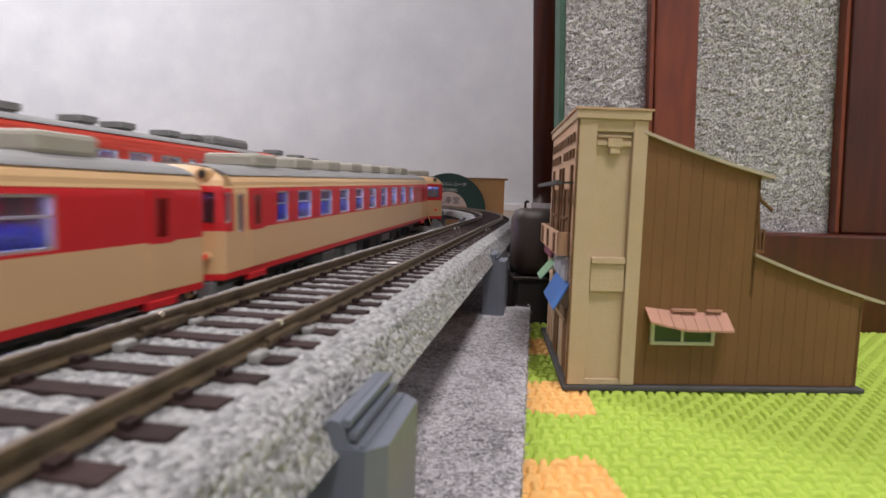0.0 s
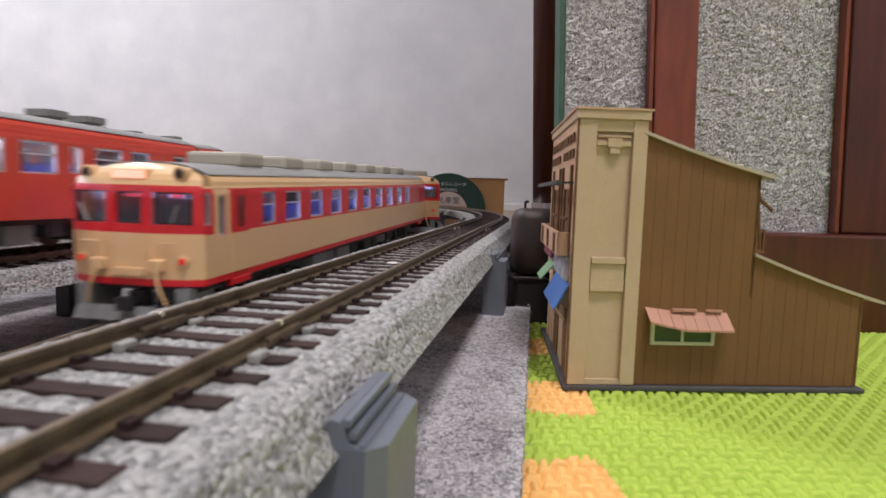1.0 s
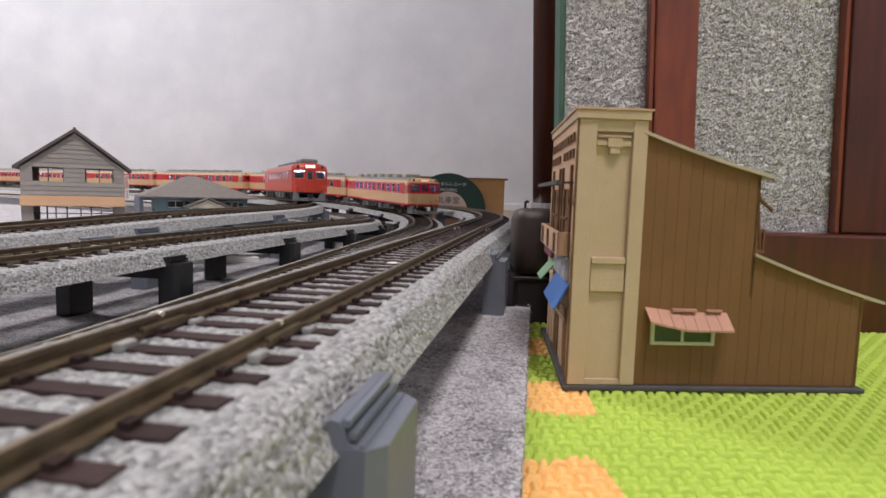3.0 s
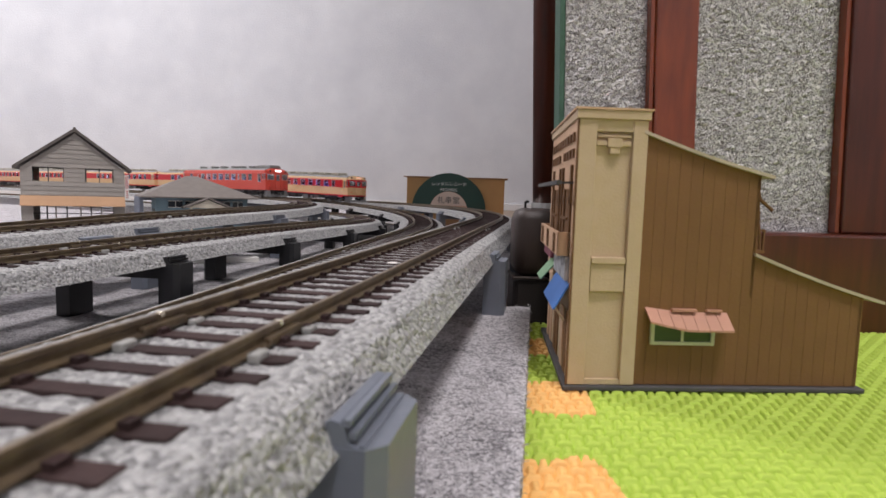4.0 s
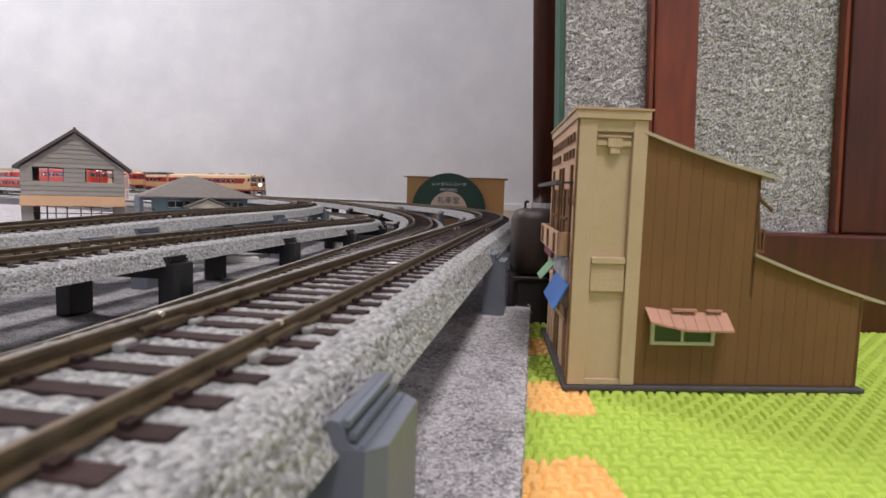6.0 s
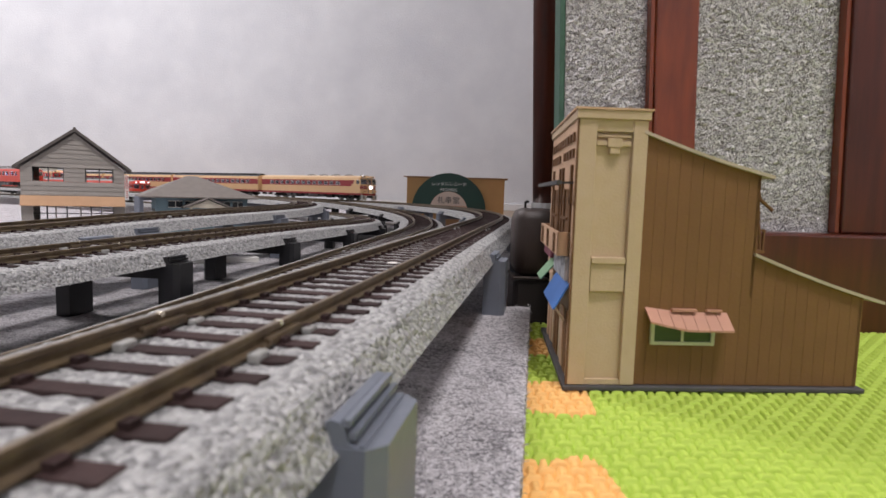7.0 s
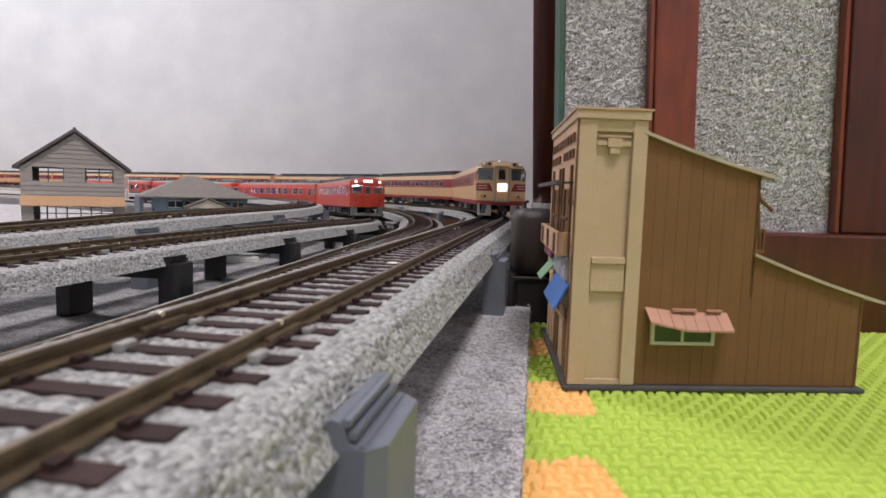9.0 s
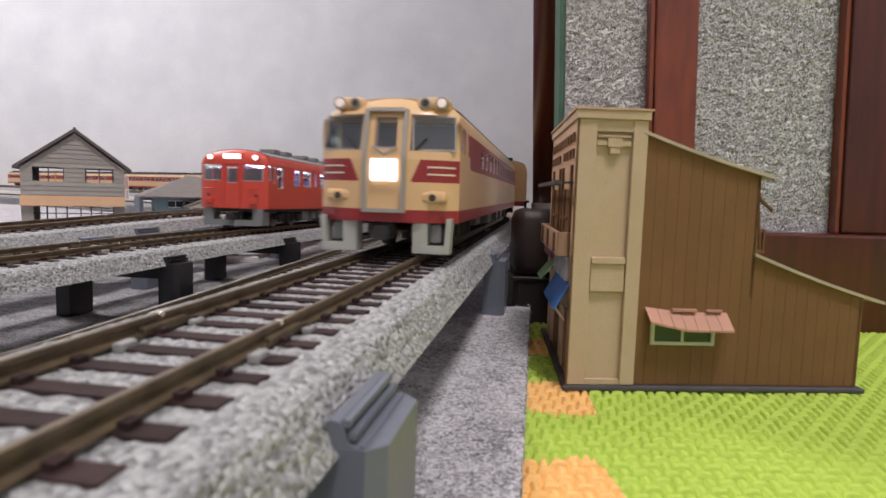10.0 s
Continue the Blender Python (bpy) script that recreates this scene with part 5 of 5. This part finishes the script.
    for z0, z1, mat in ((0.0126, 0.0233, CREAM), (0.0237, 0.0346, SIGNAL_RED)):
        vs = boxes(*[(x - 0.00025, x + 0.00025, END - 0.0004, END + 0.0003, z0, z1) for x in (-0.0046, 0.0046)])
        for v in vs.verts:
            v.co.y -= 0.05 * max(0.0, v.co.z - 0.0255)
        part("gangway_door", vs, mat, car)
    for sx in (-1, 1):
        bm = bmesh.new()
        cyl(bm, (sx * 0.0062, END + 0.0006, 0.0205), (sx * 0.0062, END + 0.0006, 0.0165), 0.00028, 6)
        cyl(bm, (sx * 0.0085, END + 0.0004, 0.0212), (sx * 0.0120, END + 0.0002, 0.0212), 0.00028, 6)
        part("handrail", bm, CREAM, car)
    part("step_plate", boxes((-0.0040, 0.0040, END - 0.0003, END + 0.0009, 0.0128, 0.0150), bevel=0.0003), CREAM, car)
    part("snow_plough", plough(0.0148), UNDER_GREY, car, "grey steel snow plough")
    for sx in (-1, 1):
        bm = bmesh.new()
        cyl(bm, (sx * 0.0108, END - 0.0003, 0.0262), (sx * 0.0128, END - 0.0002, 0.0305), 0.0003, 6)
        part("wiper", bm, ALU, car)
    underframe(car, 5, True)
    cabin(car, SEAT_BLUE, LAMP_STRIP_DIM, 2, 0.0315)
    return car


def plough(w):
    bm = bmesh.new()
    prism(bm, [(END - 0.001, 0.0016), (END + 0.0012, 0.0016), (END - 0.0006, 0.0050), (END - 0.001, 0.0050)], -w, w, "x")
    for sx in (-1, 1):
        a, b = sorted((sx * (w - 0.0035), sx * w))
        box(bm, a, b, END - 0.012, END - 0.0005, 0.0016, 0.0100)
    return bm


def local_car(label, lit, cooler=True):
    """An all-vermilion local railcar with a cab at each end."""
    car = thing("railcar", label, "train car", "local train")
    wins = [(a, a + 0.0142, 0.0234, 0.0326) for a in (-0.0676, -0.0478, -0.0280, -0.0082, 0.0116, 0.0314)]
    wins += [(0.0814, 0.0926, 0.0234, 0.0326), (0.0623, 0.0768, 0.0234, 0.0326), (0.0510, 0.0562, 0.0240, 0.0322), (-0.0786, -0.0733, 0.0240, 0.0322),
             (0.1085, 0.1172, 0.0212, 0.0326), (-0.1046, -0.0959, 0.0212, 0.0326), (0.1202, 0.1238, 0.0238, 0.0326), (0.1258, 0.1302, 0.0250, 0.0332), (-0.1302, -0.1258, 0.0250, 0.0332)]
    front_w = [(-0.0154, -0.0056, 0.0246, 0.0328), (-0.0028, 0.0028, 0.0235, 0.0320), (0.0056, 0.0154, 0.0246, 0.0328)]
    red = lambda a, b: 0
    front = dict(windows=front_w, paint=red, bow=0.0035, lean=0.04, dome=0.0035, bands=(0.0235,))
    bm = bmesh.new()
    body_skin(bm, wins, red, front, front, 0.0105)
    part("body", bm, [VERMILION, VERMILION, VERMILION], car)
    part("roof", roof_mesh(front, front), ROOF_GREY, car, "grey painted roof")
    part("cantrail", roof_mesh(front, front, 0.0345), VERMILION, car)
    for w in wins:
        for sx in (-1, 1):
            pane(car, sx * (HALF - 0.0006), (w[0] + w[1]) / 2, (w[2] + w[3]) / 2, (w[1] - w[0], w[3] - w[2]), "x", GLASS)
    for s in (-1, 1):
        for w in front_w:
            c = (w[0] + w[1]) / 2
            pane(car, c, s * (END - 0.0012 - 0.0035 * abs(c / HALF) ** 3.2), (w[2] + w[3]) / 2, (w[1] - w[0], w[3] - w[2]), "y", GLASS_DARK)
        for sx in (-1, 1):
            lamp("headlight", car, sx * 0.0118, s * (END - 0.0014), 0.0366, 0.00145, LAMP_WHITE if lit and s > 0 else LENS, VERMILION, s)
            lamp("tail_light", car, sx * 0.0125, s * (END - 0.0012), 0.0172, 0.0009, LENS if lit and s > 0 else LAMP_RED, VERMILION, s)
            part("jumper_box", rounded_box(sx * 0.0116 - 0.002, sx * 0.0116 + 0.002, s * END - 0.0010, s * END + 0.0010, 0.0128, 0.0158, 0.0004), VERMILION, car)
            bm = bmesh.new()
            cyl(bm, (sx * 0.0085, s * (END + 0.0006), 0.0205), (sx * 0.0145, s * (END + 0.0001), 0.0205), 0.0003, 6)
            cyl(bm, (sx * 0.0045, s * (END + 0.0006), 0.0145), (sx * 0.0045, s * (END + 0.0006), 0.0215), 0.0003, 6)
            part("handrail", bm, VERMILION, car)
        part("gangway_door", boxes(*[(a, b, s * (END + 0.0001) - 0.0004, s * (END + 0.0001) + 0.0004, c, d) for a, b, c, d in
             ((-0.0042, -0.0036, 0.0112, 0.0338), (0.0036, 0.0042, 0.0112, 0.0338), (-0.0036, 0.0036, 0.0332, 0.0338))]), VERMILION, car)
        part("destination_sign", rounded_box(-0.0052, 0.0052, s * (END - 0.0028) - 0.0025, s * (END - 0.0028) + 0.0025, 0.0352, 0.0390, 0.0006), VERMILION, car)
        bm = boxes((-0.0044, 0.0044, s * (END - 0.0002) - 0.0002, s * (END - 0.0002) + 0.0002, 0.0358, 0.0383))
        part("sign_glass", bm, LAMP_WHITE, car, "glowing white destination sign")
        bm = bmesh.new()
        for sx in (-1, 1):
            a, b = sorted((sx * 0.0105, sx * 0.0155))
            box(bm, a, b, s * (END - 0.006) - 0.0045, s * (END - 0.006) + 0.0045, 0.0018, 0.0104)
        box(bm, -0.0152, 0.0152, s * (END - 0.0015) - 0.0008, s * (END - 0.0015) + 0.0008, 0.0016, 0.0045)
        part("skirt", bm, UNDER_GREY, car, "grey front skirt")
    if cooler:
        bm = bmesh.new()
        box(bm, -0.0085, 0.0085, 0.090, 0.127, 0.0398, 0.0452, bevel=0.0018)
        part("roof_cooler", bm, ROOF_GREY, car, "large grey rounded cooling unit")
    for y in (0.083, 0.064, 0.032, 0.010, -0.025, -0.056, -0.095):
        bm = bmesh.new()
        box(bm, -0.0044, 0.0044, y - 0.0046, y + 0.0046, 0.0420, 0.0444, bevel=0.0003)
        box(bm, -0.0034, 0.0034, y - 0.0036, y + 0.0036, 0.0402, 0.0421)
        part("roof_vent", bm, ROOF_GREY, car)
    for sx in (-1, 1):
        part("door_rail", boxes(*[(min(sx * 0.0174, sx * 0.01775), max(sx * 0.0174, sx * 0.01775), y - 0.005, y + 0.005, 0.0332, 0.0336) for y in (0.1128, -0.1002)]), VERMILION, car)
    underframe(car, 9, True)
    cabin(car, SEAT_BLUE, LAMP_STRIP, 2, 0.0315)
    return car


def limited_car(label, cab):
    """A cream limited-express railcar with a crimson window band; cab: a driving car with a raked nose at its +y end."""
    car = thing("railcar", label, "train car", "limited express train")
    last = 0.082 if cab else 0.112
    wins = [(a, a + 0.0105, 0.0250, 0.0312) for a in [-0.108 + 0.0148 * i for i in range(17)] if a + 0.0105 < last]
    band_end = 0.112 if cab else 0.2

    def side_paint(u, v):
        slope = band_end + (v - 0.029) * 0.9
        return 1 if v < 0.0120 or (0.0232 < v < 0.0330 and u < slope) else 0

    def end_paint(x, v):
        if v < 0.0120:
            return 1
        return 1 if 0.0190 < v < 0.0246 and abs(x) > 0.0064 + (v - 0.0190) * 0.42 else 0

    def plain_end(x, v):
        return 1 if v < 0.0120 else 0
    cab_w = [(-0.0166, -0.0060, 0.0268, 0.0360), (-0.0027, 0.0027, 0.0272, 0.0352), (0.0060, 0.0166, 0.0268, 0.0360)]
    rear = dict(windows=[], paint=plain_end, bow=0.0, lean=0.0, bands=(0.0232, 0.0330))
    front = rear
    if cab:
        front = dict(windows=cab_w, paint=end_paint, bow=0.0055, lean=0.22, dome=0.004, bands=(0.0190, 0.0246, 0.0120, 0.0232, 0.0330, 0.0198, 0.0206, 0.0214, 0.0223, 0.0239),
                     columns=[sx * (0.0062 + 0.00034 * k) for k in range(9) for sx in (-1, 1)], cuts=[0.1065, 0.1085, 0.1105, 0.1125, 0.1145, 0.1165])
        wins = wins + [(0.1195, 0.1262, 0.0268, 0.0336)]
    bm = bmesh.new()
    body_skin(bm, wins, side_paint, front, rear, 0.0088)
    part("body", bm, [CREAM, CRIMSON, CRIMSON], car)
    part("roof", roof_mesh(front, rear), CREAM if cab else ROOF_DARK, car)
    part("cantrail", roof_mesh(front, rear, 0.0345), CREAM, car)
    for w in wins:
        for sx in (-1, 1):
            pane(car, sx * (HALF - 0.0006), (w[0] + w[1]) / 2, (w[2] + w[3]) / 2, (w[1] - w[0], w[3] - w[2]), "x", GLASS)
    if cab:
        for w in cab_w:
            c, z = (w[0] + w[1]) / 2, (w[2] + w[3]) / 2
            ob = pane(car, c, END - 0.0012 - 0.0055 * abs(c / HALF) ** 3.2 - 0.22 * (z - 0.0255), z, (w[1] - w[0], w[3] - w[2]), "y", GLASS_DARK, ALU)
            ob.rotation_euler = (math.atan(0.22), 0, -0.22 * (1 if c > 0 else -1 if c < 0 else 0))
        # the grey arch round the gangway door
        bm = bmesh.new()
        for sx in (-1, 1):
            pts = [(0.0112, 0), (0.0255, 0), (0.0372, 0.0026)]
            for (z, b), (z2, b2) in zip(pts, pts[1:]):
                vs = box(bm, *sorted((sx * 0.0043, sx * 0.0053)), END - 0.0006, END + 0.0011, z, z2)
                for v in vs:
                    v.co.y -= b if v.co.z < (z + z2) / 2 else b2
        for z in (0.0112, 0.0366):
            vs = box(bm, -0.0042, 0.0042, END - 0.0006, END + 0.0011, z, z + 0.0010)
            for v in vs:
                v.co.y -= 0.22 * max(0, v.co.z - 0.0255)
        part("gangway_frame", bm, ALU, car, "dull metal gangway surround")
        part("sign_plate", rounded_box(-0.0033, 0.0033, END + 0.0003, END + 0.0012, 0.0191, 0.0246, 0.0004), LAMP_WHITE, car, "brightly lit white train sign")
        bm = bmesh.new()
        prism(bm, [(-0.0032, 0.0276), (0, 0.0252), (0.0032, 0.0276), (0.0026, 0.0278), (0, 0.0260), (-0.0026, 0.0278)], END - 0.0001, END + 0.0008, "y")
        part("emblem", bm, ALU, car)
        for sx in (-1, 1):
            part("headlight_case", rounded_box(sx * 0.0106 - 0.0040, sx * 0.0106 + 0.0040, END - 0.0105, END - 0.0042, 0.0374, 0.0406, 0.0012), CREAM, car)
            lamp("headlight", car, sx * 0.0128, END - 0.0046, 0.0390, 0.00125, LAMP_HEAD, ALU)
            lamp("tail_light", car, sx * 0.0088, END - 0.0044, 0.0390, 0.00105, LENS, ALU)
            part("lamp_case", rounded_box(sx * 0.0118 - 0.0034, sx * 0.0118 + 0.0034, END - 0.0040, END - 0.0006, 0.0138, 0.0168, 0.0009), CREAM, car)
            lamp("marker_light", car, sx * 0.0118, END - 0.0010, 0.0152, 0.0010, LENS, CREAM)
            for z in (0.0208, 0.0226):
                bm = boxes((min(sx * 0.0104, sx * 0.0166), max(sx * 0.0104, sx * 0.0166), END - 0.0036, END - 0.0001, z, z + 0.0004))
                for v in bm.verts:
                    v.co.y -= 0.0055 * abs(v.co.x / HALF) ** 3.2 - 0.0006
                part("moulding", bm, WHITE_TRIM, car, "cream raised stripe")
            bm = bmesh.new()
            prism(bm, [(sx * 0.0070, 0.0010), (sx * 0.0160, 0.0010), (sx * 0.0165, 0.0100), (sx * 0.0152, 0.0100), (sx * 0.0148, 0.0030),
                       (sx * 0.0106, 0.0030), (sx * 0.0106, 0.0100), (sx * 0.0070, 0.0100)], END - 0.006, END - 0.0012)
            part("skirt", bm, SKIRT_GREY, car, "pale grey front skirt")
            part("air_tank", rounded_box(sx * 0.0124 - 0.0014, sx * 0.0124 + 0.0014, END - 0.005, END - 0.003, 0.0036, 0.0086, 0.0006), UNDER_GREY, car)
            bm = bmesh.new()
            cyl(bm, (sx * 0.0070, END - 0.0010, 0.0266), (sx * 0.0098, END - 0.0020, 0.0300), 0.0003, 6)
            part("wiper", bm, UNDER, car)
        for y in (0.084, 0.052, 0.020, -0.012):
            bm = bmesh.new()
            bmesh.ops.create_uvsphere(bm, u_segments=16, v_segments=8, radius=1)
            for v in bm.verts:
                v.co = Vector((v.co.x * 0.0078, y + v.co.y * 0.0095, 0.0405 + max(0, v.co.z) * 0.0034))
            part("roof_cooler", bm, ROOF_GREY, car, "grey domed roof cooler", smooth=True)
        lamp("roof_lamp", car, 0.0, END - 0.020, 0.0412, 0.0012, LAMP_WHITE, ROOF_GREY)
    else:
        for y0, y1 in ((-0.126, -0.052), (-0.040, 0.034), (0.046, 0.120)):
            part("roof_cooler", rounded_box(-0.0095, 0.0095, y0, y1, 0.0402, 0.0436, 0.0010), ROOF_DARK, car, "long black roof cooling unit")
        for y in (-0.046, 0.040):
            part("roof_hatch", rounded_box(-0.005, 0.005, y - 0.003, y + 0.003, 0.0405, 0.0428, 0.0008), ROOF_GREY, car)
    underframe(car, 3 if cab else 7, True)
    cabin(car, SEAT_BLUE if not cab else CABIN, LAMP_COACH, 2)
    return car

WIDENED = set()


def fit_car(car, wide, long):
    """Bring a finished car to its width and length; bogies keep their gauge and wheels."""
    for ob in car.children:
        if ob.name.startswith("bogie"):
            shift = (long - 1) * sum(v.co.y for v in ob.data.vertices) / len(ob.data.vertices)
            for o in [ob] + list(ob.children):
                o.data.transform(Matrix.Translation((0, shift, 0)))
            continue
        ob.location.x *= wide
        ob.location.y *= long
        for o in [ob] + list(ob.children):
            if o.data.name not in WIDENED:
                WIDENED.add(o.data.name)
                o.data.transform(Matrix.Diagonal((wide, long, 1, 1)))


# ---------------------------------------------------------------- the trains on their tracks
def along(rows, t):
    """Metres past the start of the curve at a time, on straight lines through the rows, drawn on past both ends."""
    if t <= rows[0][0]:
        a, b = rows[0], rows[1]
    elif t >= rows[-1][0]:
        a, b = rows[-2], rows[-1]
    else:
        k = max(i for i in range(len(rows) - 1) if rows[i][0] <= t)
        a, b = rows[k], rows[k + 1]
    return a[1] + (b[1] - a[1]) * (t - a[0]) / (b[0] - a[0])


def car_rows(track, times, offset, turned_round=False):
    out = []
    for i in range(51):
        t = i * 0.2
        s = along(times, t) + offset
        a, b = spot(track, s + 0.086)[0], spot(track, s - 0.086)[0]
        out.append((t, Matrix.Translation((a + b) / 2) @ (a - b if turned_round else b - a).to_track_quat("Y", "Z").to_matrix().to_4x4()))
    return out


LIMITED = [(7, 0.598), (10, -0.2765)]
EXPRESS = [(0, -0.558), (1, -0.292), (1.5, -0.176), (2, -0.045), (2.5, 0.087), (3.8, 0.425), (4.5, 0.640), (5, 0.803)]
LOCAL_IN = [(7, 0.945), (8, 0.522), (8.5, 0.350), (9, 0.172), (9.5, 0.010), (10, -0.138)]
LOCAL_PASSING = [(0, -0.124), (0.2, -0.176), (0.4, -0.227), (0.6, -0.285), (1.0, -0.425), (1.2, -0.479), (1.4, -0.533)]
LOCAL_OUT = [(1.2, -0.253), (1.5, -0.183), (2, -0.067), (2.5, 0.050), (3.8, 0.345), (4.5, 0.533), (5, 0.661)]

lead = limited_car("cream and crimson limited express lead car with lit sign", True)
saloon = limited_car("cream and crimson limited express coach with black roof units", False)
express = express_car("cream and red express railcar with blue seats, on rails")
local_lit = local_car("vermilion local railcar with lit headlamps, on rails", True, False)
local = local_car("vermilion local railcar with red tail lamps, on rails", False)
local_plain = local_car("vermilion local railcar with roof vents alone, on rails", False, False)
for car, wide, long in ((lead, 1.05, 1), (saloon, 1.05, 1), (express, 1.05, 1), (local_lit, 1.05, 0.88), (local, 1.05, 0.88), (local_plain, 1.05, 0.88)):
    fit_car(car, wide, long)
HERE = pose(0, 0, 0)
limited_train = [lead, saloon] + [copy_thing(saloon, HERE) for _ in range(6)]
express_train = [express] + [copy_thing(express, HERE) for _ in range(6)]
local_in_train = [local_lit, local] + [copy_thing(local, HERE) for _ in range(2)]
local_passing_train = [local_plain, copy_thing(local, HERE)]
local_out_train = [copy_thing(local, HERE)]


def motions():
    for track, times, cars, half, step in ((1, LIMITED, limited_train, 0.137, 1), (2, EXPRESS, express_train, 0.137, 1), (3, LOCAL_IN, local_in_train, 0.1195, 1),
                                           (3, LOCAL_PASSING, local_passing_train, 0.1195, -1), (4, LOCAL_OUT, local_out_train, 0.1195, 1)):
        for k, car in enumerate(cars):
            walk(car, car_rows(track, times, half + step * (2 * half + 0.0015) * k, step < 0))


motions()
